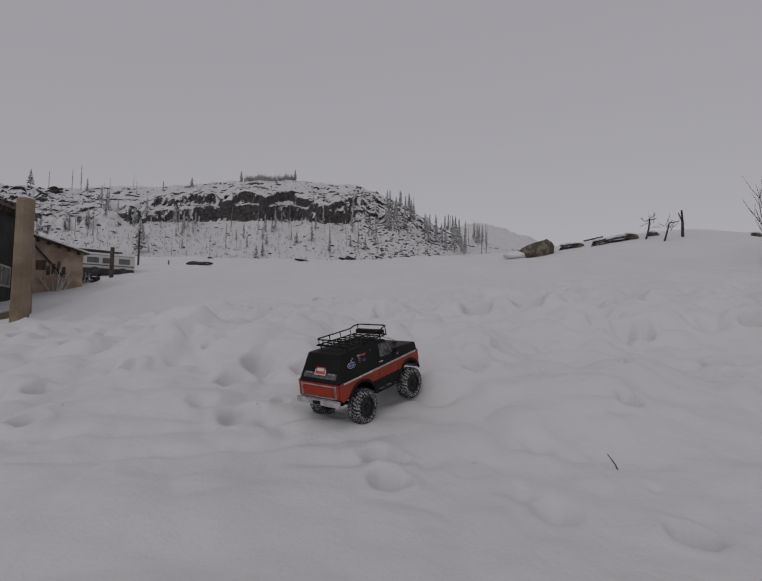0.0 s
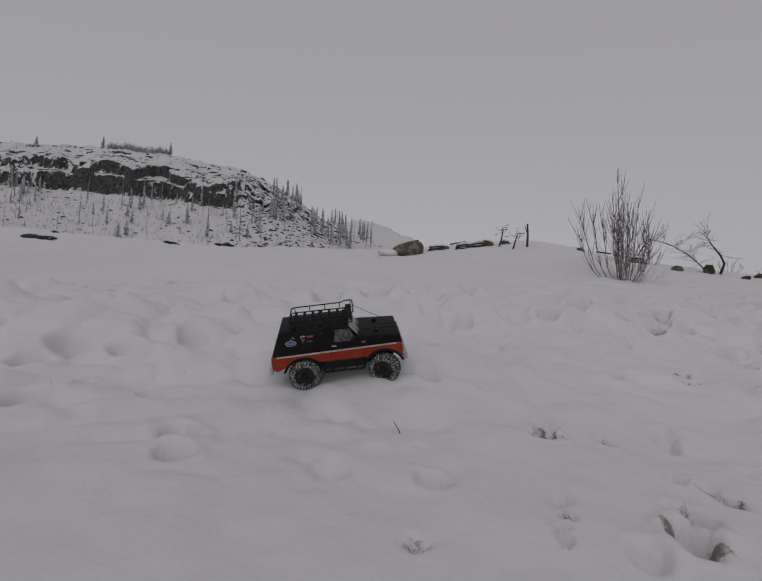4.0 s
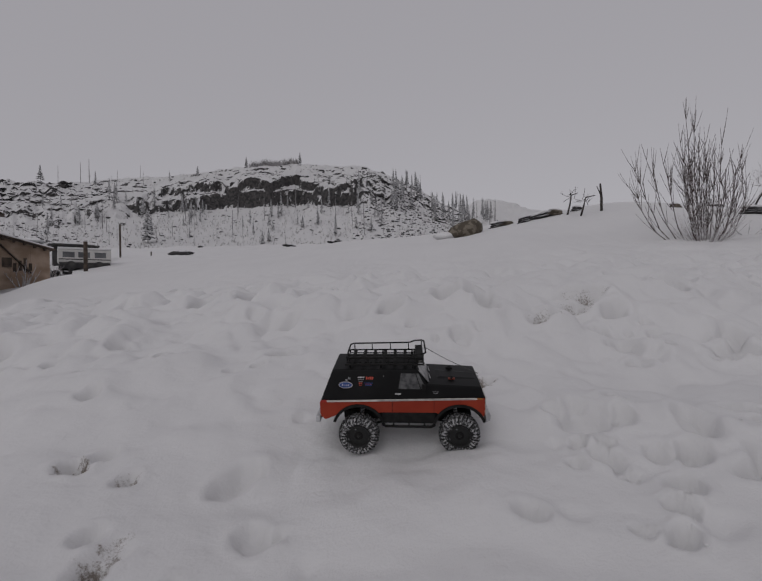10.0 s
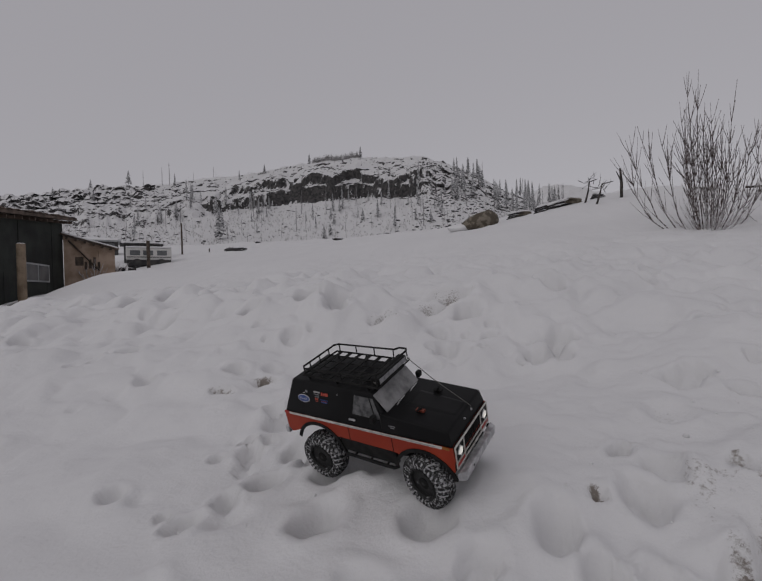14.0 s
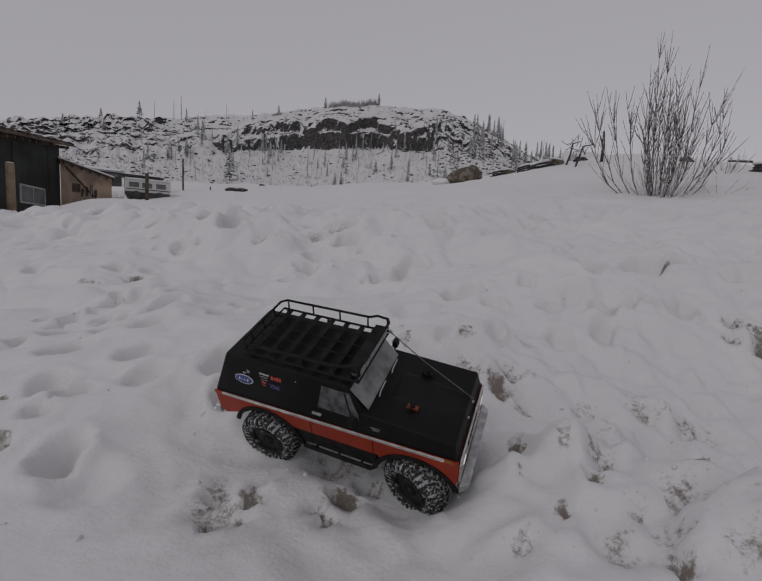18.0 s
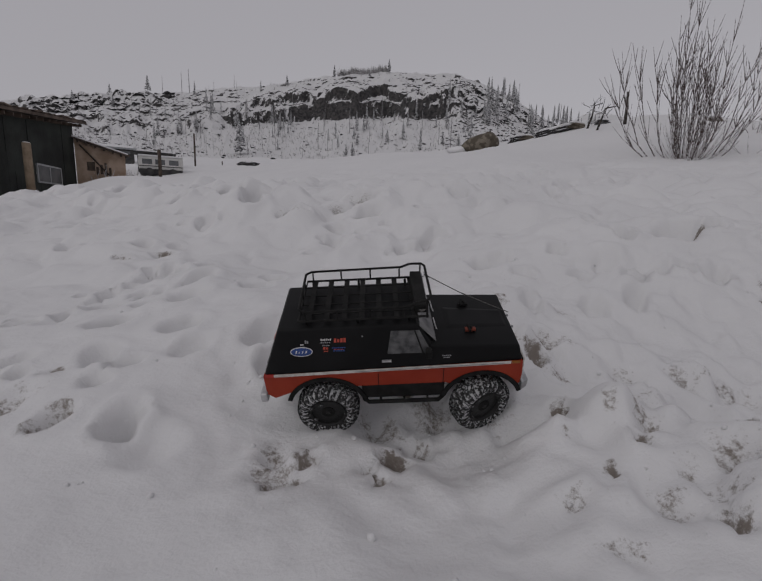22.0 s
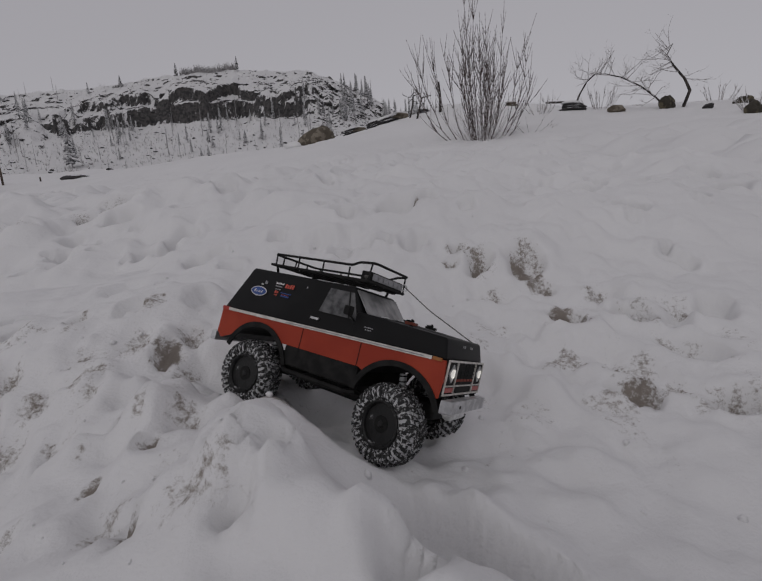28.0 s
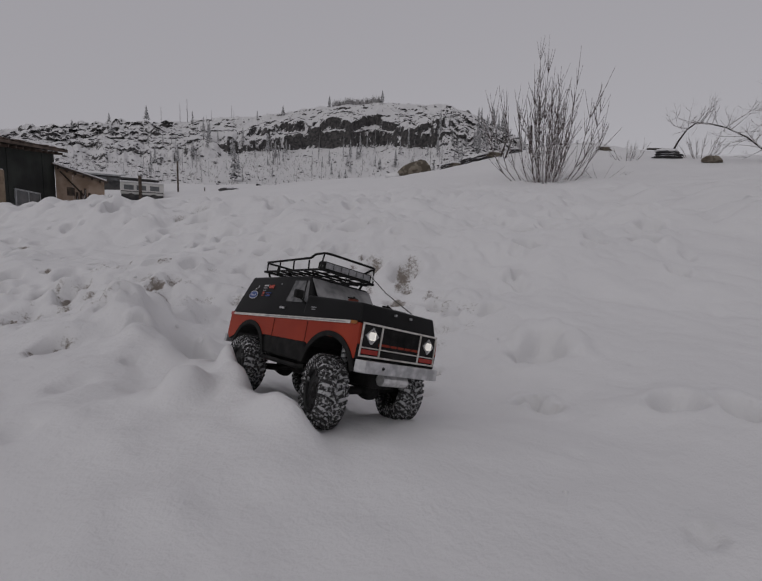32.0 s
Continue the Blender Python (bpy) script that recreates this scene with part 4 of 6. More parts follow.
def snag(seed, h, label, branches=14, lean=0.02):
    """A bare burnt trunk with short broken limbs."""
    rng = random.Random(seed)
    ob = thing("dead_tree", Matrix.Identity(4), label, "tree", "bare trees on the hill")
    top = (rng.uniform(-lean, lean) * h, 0, h)
    part("trunk", tube([(0, 0, -1), (top[0] * 0.4, 0, h * 0.5), top], [h * 0.014, h * 0.011, h * 0.004], 5), far_trunk, ob)
    bm = bmesh.new()
    for i in range(branches):
        z = h * rng.uniform(0.25, 0.97)
        a, n = rng.uniform(0, 6.28), h * rng.uniform(0.04, 0.11) * (1.3 - z / h)
        add_tube(bm, [(top[0] * z / h, 0, z), (math.cos(a) * n, math.sin(a) * n, z + n * rng.uniform(-0.4, 0.3))], [h * 0.006, h * 0.002], 3)
    tagged(part("crown", bm, far_trunk, ob), kind="stuff")
    return ob


def conifer(seed, h, label, width=0.17, tiers=16, gaps=0.25):
    """A thin frosted conifer: a trunk and many drooping sprays."""
    rng = random.Random(seed)
    ob = thing("conifer", Matrix.Identity(4), label, "tree", "conifers on the hill")
    part("trunk", tube([(0, 0, -1), (0, 0, h * 0.97)], [h * 0.013, h * 0.004], 5), far_trunk, ob)
    bm = bmesh.new()
    for i in range(tiers):
        u = i / tiers
        z = h * (0.16 + 0.82 * u)
        n = h * width * (1 - u) ** 0.8 + 0.12
        for k in range(7):
            if rng.random() < gaps:
                continue
            a = k * 0.9 + i * 2.1 + rng.uniform(-0.3, 0.3)
            r = n * rng.uniform(0.6, 1.15)
            c, s = math.cos(a), math.sin(a)
            w = r * 0.28
            p = [(0, 0, z + 0.03 * h), (c * r * 0.6 - s * w, s * r * 0.6 + c * w, z - 0.02 * h), (c * r, s * r, z - 0.045 * h * rng.uniform(0.5, 1.4)),
                 (c * r * 0.6 + s * w, s * r * 0.6 - c * w, z - 0.02 * h), (c * r * 0.55, s * r * 0.55, z + 0.012 * h)]
            v = [bm.verts.new(q) for q in p]
            for f in ((0, 1, 4), (1, 2, 4), (2, 3, 4), (3, 0, 4), (0, 3, 2, 1)):
                bm.faces.new([v[j] for j in f])
    part("crown", bm, far_needles, ob)
    return ob


def on_hill(az, s):
    x, y, z = hill_point(np.array([float(az)]), np.array([float(s)]))
    return float(x[0]), float(y[0]), float(z[0])


rng = random.Random(8)
kinds = [snag(1, 11, "bare grey burnt trunk on the snowy slope"), snag(2, 8, "bare grey burnt trunk on the snowy slope", 8),
         snag(3, 13, "tall dead tree with short limbs on the slope", 26), conifer(4, 11, "thin frosty conifer on the snowy slope", 0.13),
         conifer(5, 8, "frosty young conifer on the snowy slope", 0.2), conifer(6, 13, "sparse frosted conifer on the snowy slope", 0.12, 18, 0.42)]
used = set()


def plant(k, az, s, scale=1.0):
    x, y, z = on_hill(az, s)
    m = pose(x, y, z - 0.3, 0, 0, rng.uniform(0, 360)) @ Matrix.Scale(scale, 4)
    if k in used:
        ob = copy_thing(kinds[k], m)
        ob.scale = (scale,) * 3
    else:
        used.add(k)
        kinds[k].matrix_world = m


# along the foot of the cliff, over the slope, down the right shoulder and on the skyline
for i in range(104):
    plant(rng.choice((0, 3, 1, 2, 3, 5)), rng.uniform(-40, 3), 0.54 - 0.36 * rng.random() ** 1.4, rng.uniform(0.4, 0.95))
for i in range(28):
    plant(rng.choice((0, 1, 1, 4)), rng.uniform(-42, 4), rng.uniform(0.08, 0.3), rng.uniform(0.4, 0.8))
for i in range(70):
    az = rng.uniform(1.0, 15)
    plant(rng.choice((3, 5, 3, 0, 2)), az, rng.uniform(0.45, 0.86), rng.uniform(0.75, 1.15))
for i in range(10):
    plant(rng.choice((0, 1, 3, 4)), rng.uniform(-50, -22), rng.uniform(0.6, 0.85), rng.uniform(0.4, 0.9))
for az, k, scale in ((-18.0, 4, 0.9), (-11.2, 4, 1.0), (-39.3, 4, 1.1), (-35.0, 2, 1.0), (-35.8, 0, 1.0), (-43, 4, 0.7), (-30, 1, 0.9), (-37.8, 0, 0.8)):
    plant(k, az, 0.85, scale)
for az, k, scale in ((-29.1, 4, 1.6), (10.0, 3, 1.1), (-28.2, 1, 0.7), (-33, 1, 0.7)):
    plant(k, az, 0.12 if az < 0 else 0.84, scale)


def brush(name, label, count, spot, seed, low, high):
    """Many tiny leafless tufts, rocks and logs on the far slope."""
    r = random.Random(seed)
    bm = bmesh.new()
    for i in range(count):
        x, y, z = spot(r)
        h = r.uniform(low, high)
        for k in range(5):
            a = r.uniform(0, 6.28)
            w = h * r.uniform(0.1, 0.5)
            p = Vector((x, y, z - 0.2))
            q = p + Vector((math.cos(a) * w, math.sin(a) * w, h * r.uniform(0.6, 1.1)))
            e = Vector((-math.sin(a), math.cos(a), 0)) * h * 0.05
            vs = [bm.verts.new(v) for v in (p - e, p + e, q)]
            bm.faces.new(vs)
    ob = new(name, mesh_of(name, bm, rime_crown))
    return tagged(ob, label, "brush", kind="stuff")


brush("hill_brush", "frosty leafless brush over the far slope", 3600, lambda r: on_hill(r.uniform(-50, 13), r.uniform(0.03, 0.82) if r.random() < 0.3 else r.uniform(0.03, 0.5)), 3, 0.5, 1.7)
brush("knoll_grove", "rimed thicket on the top of the hill", 260, lambda r: on_hill(r.uniform(-17.6, -11.4), 0.855), 5, 1.8, 4.6)


def hill_rocks():
    r = random.Random(12)
    bm = bmesh.new()
    for i in range(1700):
        x, y, z = on_hill(r.choice((r.uniform(-4, 9), r.uniform(-3, 10), r.uniform(-48, 9), r.uniform(-50, -34))), r.choice((r.uniform(0.08, 0.5), r.uniform(0.5, 0.84))))
        w = 0.15 + 0.6 * r.random() ** 1.6
        made = bmesh.ops.create_icosphere(bm, subdivisions=1, radius=1, matrix=Matrix.Translation((x, y, z)) @ pose(0, 0, 0, 0, 0, r.uniform(0, 360)) @ Matrix.Diagonal((w * 1.5, w, w * 0.6, 1)))
        for v in made["verts"]:
            v.co += Vector((r.uniform(-1, 1), r.uniform(-1, 1), r.uniform(-1, 1))) * 0.25 * w
    tagged(new("hill_rocks", mesh_of("hill_rocks", bm, slab_rock)), "dark rocks poking from the snowy slope", "rocks", kind="stuff")


hill_rocks()


# ---------------------------------------------------------------- rocks, slabs and sticks on the crest
def rock(name, x, y, size, mat, label, seed, sink=0.25, turn=0.0, tilt=0.0, z=None):
    ob = thing(name, pose(x, y, (ground_z(x, y) if z is None else z) + size[2] * (1 - 2 * sink), tilt, 0, turn), label, "rock", "rocks on the crest")
    part("stone", boulder(*size, seed), mat, ob)
    return ob


def crest_boulder():
    """A leaning fin of rock: a smooth back that rises from the snow to a blunt, steep end."""
    x, y = 4.16, 11.2
    ob = thing("boulder", pose(x, y, ground_z(x, y) - 0.10, 0, 0, -18), "big tan lichen-covered boulder half sunk in snow", "rock", "rocks on the crest")
    bm = boulder(0.44, 0.36, 0.37, 2.0, 0.14, 4)
    for v in bm.verts:
        u = (v.co.x + 0.5)
        v.co.z = v.co.z * (0.35 + 0.65 * min(1.0, max(0.0, u) * 1.15)) + 0.16 + 0.10 * u
        v.co.x = v.co.x + 0.20 * max(0.0, v.co.z - 0.1) - 0.05
        v.co.x = min(v.co.x, 0.43 + 0.08 * v.co.y)
    part("stone", bm, lichen_rock, ob)
    part("snow_drift", boulder(0.34, 0.3, 0.12, 4.0, 0.12), snow, ob).location = (-0.50, -0.10, 0.10)


def slab(x, y, size, turn, pitch, seed, mat):
    """A layered slab: two or three shelves of rock, the top one under snow."""
    r = random.Random(seed)
    ob = thing("flat_rock", pose(x, y, ground_z(x, y) + 0.01, 0, -pitch, turn), "layered flat rock slab with a snow cap", "rock", "rocks on the crest")
    z, w = -0.04, size
    for k in range(r.choice((2, 3, 3))):
        h = size * r.uniform(0.16, 0.24)
        part("layer", boulder(w, w * 0.55, h * 0.62, seed + k * 1.7, 0.16, 3), mat, ob).location = (r.uniform(-0.08, 0.08) * size, -0.05 * k * size, z + h * 0.5)
        z += h * 0.8
        w *= r.uniform(0.78, 0.95)
    part("snow_cap", boulder(w * 1.08, w * 0.66, size * 0.17, seed + 9.5, 0.14, 3), snow, ob).location = (-0.08 * size, 0.06 * size, z + 0.02)


crest_boulder()
for i, (x, y, size, turn, pitch) in enumerate(((5.05, 11.35, 0.24, -20, 8), (5.28, 11.2, 0.20, 10, -4), (5.62, 10.7, 0.26, -24, 12), (5.95, 10.6, 0.38, -20, 10), (6.25, 10.45, 0.24, 12, -6),
                                               (6.75, 10.4, 0.2, 8, 0), (9.35, 8.5, 0.26, -6, -4), (8.5, 9.5, 0.16, 6, 0))):
    slab(x, y, size, turn, pitch, 5 + i, (slab_rock, lichen_rock, slab_rock)[i % 3])
rock("bent_tree_rock", 10.6, 7.58, (0.13, 0.12, 0.16), mossy_rock, "mossy dark brown rock under the bent tree", 31.0, 0.3, 30)
rock("small_rock", 9.75, 7.7, (0.16, 0.1, 0.07), lichen_rock, "small brown rock in the snow", 33.0, 0.1)
rock("crest_rock", 11.6, 7.1, (0.15, 0.12, 0.08), mossy_rock, "brown oval rock in the snow", 35.0, 0.35, -20)
rock("crest_rock", 10.35, 5.6, (0.12, 0.10, 0.11), mossy_rock, "brown rock in the snow", 36.0, 0.4, 15, 15)
for i, (x, y, s) in enumerate(((11.3, 5.3, 0.14), (11.5, 6.0, 0.16), (10.8, 6.9, 0.07), (11.9, 6.1, 0.1), (10.2, 5.1, 0.06))):
    rock("pebble_rock", x, y, (s * 1.4, s, s * 0.7), slab_rock, "small dark rock poking out of the snow", 40.0 + i, 0.2, 40 * i)
for i, (x, y, sx, sz) in enumerate(((-11.6, 27.8, 0.85, 0.16), (-12.2, 27.9, 0.3, 0.12), (-6.7, 37.4, 0.6, 0.13), (-3.3, 40.6, 0.5, 0.12), (-2.6, 40.9, 0.65, 0.16),
                                    (2.2, 41, 0.35, 0.1), (-15.5, 39.5, 0.4, 0.1), (7, 41, 0.5, 0.3), (5.5, 42, 0.3, 0.2))):
    rock("outcrop", x, y, (sx, sx * 0.5, sz), slab_rock, "low dark rock showing through the snow", 60.0 + i, 0.1, 15 * i)


def stick(name, path, radii, label, mat=dead_wood, group=""):
    ob = thing(name, pose(*path[0]), label, "branch", group)
    o = Vector(path[0])
    part("stem", tube([Vector(p) - o for p in path], radii, 6), mat, ob)
    return ob


def grow(bm, p, d, length, radius, depth, r, spread=0.6, up=0.1):
    """A limb that forks into finer ones."""
    pts, q, v = [Vector(p)], Vector(p), Vector(d).normalized()
    for i in range(4):
        v = (v + Vector((r.uniform(-1, 1), r.uniform(-1, 1), r.uniform(-1, 1) + up)) * 0.16).normalized()
        q = q + v * length / 4
        pts.append(q.copy())
    add_tube(bm, pts, [radius * (1 - 0.6 * i / 4) for i in range(5)], 4 if radius < 0.006 else 5)
    if depth:
        for i in range(r.choice((2, 3, 3))):
            k = r.choice((1, 2, 3, 4))
            w = (v + Vector((r.uniform(-1, 1), r.uniform(-1, 1), r.uniform(-0.5, 1))) * spread).normalized()
            grow(bm, pts[k], w, length * r.uniform(0.4, 0.65), radius * 0.45, depth - 1, r, spread, up)
    return pts


# burnt stub, bent saplings and fallen logs beside the bush
gz0 = ground_z(7.0, 9.74)
stub = stick("burnt_stub", [(7.0, 9.74, gz0 - 0.1), (7.01, 9.74, gz0 + 0.3), (6.99, 9.74, gz0 + 0.62)], [0.035, 0.03, 0.02], "short black burnt stub standing in snow")
part("spur", tube([(0.0, 0, 0.45), (-0.09, 0, 0.66)], [0.016, 0.008], 5), dead_wood, stub)
for x, y, h, lean in ((6.43, 10.1, 0.5, 0.2), (6.5, 9.55, 0.45, 0.28)):
    z = ground_z(x, y)
    ob = stick("bent_sapling", [(x - 0.06, y, z - 0.05), (x + 0.02, y, z + h * 0.5), (x - 0.02 + lean * 0.3, y, z + h * 0.9), (x + lean, y, z + h)], [0.022, 0.018, 0.014, 0.008], "small dead sapling bent at the top")
    r = random.Random(int(x * 100))
    bm = bmesh.new()
    for i in range(7):
        grow(bm, (0.06 + r.uniform(-0.05, 0.15), 0, h * r.uniform(0.6, 1.0)), (r.uniform(-1, 1), r.uniform(-0.4, 0.4), r.uniform(-0.1, 0.8)), 0.2, 0.006, 1, r)
    part("twigs", bm, dead_wood, ob)
for path in (((5.9, 12.2, 0.05), (6.4, 12.1, 0.09)), ((9.5, 10, 0.04), (9.9, 9.9, 0.08))):
    stick("fallen_branch", [(x, y, ground_z(x, y) + h) for x, y, h in path], [0.022] * len(path), "dark fallen branch lying on the snow", group="fallen branches")


# ---------------------------------------------------------------- shrubs and trees on the bank
def shrub(name, x, y, label, seed, stems, height, spread, radius, mat, twigs=4, base=0.2, tall=None, vase=0.8):
    """A leafless shrub: every stem with its side twigs is a part."""
    r = random.Random(seed)
    ob = thing(name, pose(x, y, ground_z(x, y) - 0.04), label, "bush")
    for i in range(stems):
        a, q = r.uniform(0, math.tau), math.sqrt(r.random())
        out = Vector((math.cos(a), math.sin(a), 0))
        h = height * r.uniform(0.42, 0.80) * (1.08 - 0.42 * q)
        if tall and i < len(tall):
            h, q, out = height * tall[i][0], tall[i][1], Vector((tall[i][2], 0.2, 0)).normalized()
        pts = []
        for k in range(7):
            u = k / 6
            bend = q * spread * (u ** vase)
            pts.append(out * (base * q + bend) + Vector((r.uniform(-1, 1), r.uniform(-1, 1), 0)) * 0.018 * height * u + Vector((0, 0, h * u)))
        bm = tube(pts, [radius * (1 - 0.75 * k / 6) for k in range(7)], 5)
        for j in range(twigs):
            k = r.choice((1, 2, 3, 3, 4, 4, 5))
            d = (pts[k] - pts[k - 1]).normalized()
            side = (d + Vector((r.uniform(-1, 1), r.uniform(-1, 1), r.uniform(-0.1, 0.5))) * 0.55).normalized()
            n = height * r.uniform(0.06, 0.20)
            p1 = pts[k] + side * n * 0.5 + Vector((0, 0, n * 0.05))
            p2 = pts[k] + side * n + Vector((0, 0, n * 0.22))
            add_tube(bm, [pts[k], p1, p2], [radius * 0.5, radius * 0.4, radius * 0.22], 4)
        part("stem", bm, mat, ob)
    return ob


shrub("willow_bush", 6.88, 6.45, "tall leafless willow bush dusted with rime, rising from the snow", 4, 27, 2.25, 0.34, 0.0088, twig_bark, 18, 0.24,
      ((1.0, 0.3, -0.9), (0.9, 0.14, -0.2), (0.78, 0.3, -1.0), (0.80, 0.75, 1.0), (0.80, 0.28, 0.5), (0.70, 1.3, -1.0), (0.62, 1.6, -0.9), (0.48, 1.75, -1.0),
       (0.60, 1.45, 1.0), (0.68, 1.3, 0.9), (0.72, 0.5, 0.8), (0.66, 0.9, -1.0), (0.44, 1.6, 1.0), (0.74, 0.2, 0.1), (0.82, 0.4, -0.7)), 0.62)
shrub("willow_shoots", 6.88, 6.38, "thin rimed shoots crowding the foot of the willow bush", 24, 64, 0.85, 0.36, 0.0036, fine_twig, 0, 0.2, None, 0.7)
shrub("low_shrub", 8.6, 8.3, "low frosted shrub beside the bank", 9, 16, 0.6, 0.3, 0.007, fine_twig, 5)
shrub("low_shrub", 9.95, 8.6, "low frosted shrub beside the bank", 10, 18, 0.75, 0.35, 0.007, fine_twig, 5)
shrub("low_shrub", 7.75, 6.7, "small rimed shrub at the foot of the willow", 14, 14, 0.3, 0.35, 0.004, fine_twig, 4)
shrub("low_shrub", 12.1, 8.2, "small frosted shrub on the crest", 11, 9, 0.55, 0.15, 0.008, fine_twig, 5)
shrub("low_shrub", 10.6, 5.75, "small frosted shrub on the crest", 12, 10, 0.5, 0.3, 0.007, fine_twig, 5)
shrub("low_shrub", 14.5, 8.6, "low frosted shrub on the skyline", 13, 12, 0.6, 0.4, 0.008, fine_twig, 5)


def bent_tree():
    x, y = 10.85, 7.5
    z = ground_z(x, y)
    ob = thing("bent_tree", pose(x, y, z), "dead birch bent over in an arch, black trunk and rimed twigs", "tree")
    r = random.Random(77)
    right = [(0.02, 0, -0.12), (0.0, 0, 0.0), (0.06, -0.05, 0.26), (0.0, 0.0, 0.46), (-0.14, 0.11, 0.72), (-0.22, 0.18, 0.92), (-0.16, 0.13, 1.08)]
    arch = [(-0.27 * k, 0.22 * k, h) for k, h in ((0.8, 0.06), (1.2, 0.24), (1.9, 0.48), (2.8, 0.70), (3.6, 0.82), (4.1, 0.86))]
    drop = [(-0.27 * k, 0.22 * k, h) for k, h in ((4.1, 0.86), (4.5, 0.76), (4.85, 0.56), (5.15, 0.32))]
    part("trunk", tube(right, [0.034, 0.030, 0.026, 0.021, 0.016, 0.011, 0.006], 7), dead_wood, ob, "black curved trunk")
    part("arched_limb", tube(arch, [0.017, 0.014, 0.012, 0.011, 0.010, 0.011], 6), dead_wood, ob)
    part("hanging_limb", tube(drop, [0.013, 0.015, 0.017, 0.019], 6), dead_wood, ob)
    for path, count in ((right[3:], 16), (arch[1:], 26), (drop[:2], 6)):
        for i in range(count):
            k = r.randrange(1, len(path))
            u = r.random()
            p = Vector(path[k - 1]).lerp(Vector(path[k]), u)
            bm = bmesh.new()
            grow(bm, p, (r.uniform(-1, 0.7), r.uniform(-0.5, 0.5), r.uniform(-0.35, 0.9)), r.uniform(0.2, 0.42), 0.008, 3, r, 0.9)
            part("branch", bm, fine_twig, ob)
    return ob


bent_tree()


def rimed_tree(x, y, h, seed):
    r = random.Random(seed)
    z = ground_z(x, y)
    ob = thing("rimed_tree", pose(x, y, z), "round bushy tree white with rime", "tree")
    part("trunk", tube([(0, 0, -0.3), (0.05, 0, h * 0.3), (0, 0, h * 0.6)], [0.09, 0.06, 0.03], 7), bark, ob)
    for i in range(64):
        a, u = r.uniform(0, math.tau), r.uniform(0.05, 0.55)
        bm = bmesh.new()
        up = r.uniform(0.25, 1.6)
        grow(bm, (0, 0, h * u), (math.cos(a), math.sin(a), up), h * r.uniform(0.24, 0.40), 0.03, 3, r, 0.9)
        part("limb", bm, fine_twig, ob)
    return ob


rimed_tree(19.5, 10.6, 3.0, 5)
rimed_tree(22.5, 11.5, 2.4, 6)

# thin stalk sticking out of the snow near the start
zt = ground_z(0.655, 1.26)
stick("snow_twig", [(0.662, 1.255, zt - 0.02), (0.652, 1.262, zt + 0.012), (0.634, 1.272, zt + 0.04)], [0.0022, 0.0018, 0.0012], "thin dry stalk sticking out of the snow")


# ---------------------------------------------------------------- the yard: fence posts, shed, camper
def post(name, x, y, z, h, r, mat, label, turn=0.0):
    ob = thing(name, pose(x, y, z, 0, 0, turn), label, "post", "old fence posts")
    bm = add_lathe(bmesh.new(), [(-0.6, r * 1.05), (h * 0.5, r), (h - 0.015, r * 0.98), (h, r * 0.8)], 12, "z")
    for v in bm.verts:
        v.co.x += 0.05 * r * noise.noise(v.co * 3)
    part("shaft", bm, mat, ob)
    part("snow_cap", boulder(r * 0.9, r * 0.9, 0.02, 3.0, 0.1, 2), snow, ob).location = (0, 0, h + 0.004)
    return ob


post("fence_post", -3.2, 3.8, -0.14, 1.13, 0.068, post_wood, "thick weathered round wooden fence post in snow")
post("fence_post", -7.52, 9.18, -0.135, 1.63, 0.10, post_wood, "thick weathered round wooden fence post in snow")
post("fence_post", -12.83, 20.63, 1.75, 1.22, 0.09, dark_post, "dark square-topped fence post in snow")
post("thin_pole", -14.9, 26.6, 2.75, 2.12, 0.055, dark_post, "thin dark pole standing in snow")
post("short_stake", -13.6, 27.8, 2.7, 0.5, 0.04, dark_post, "short dark stake in snow")


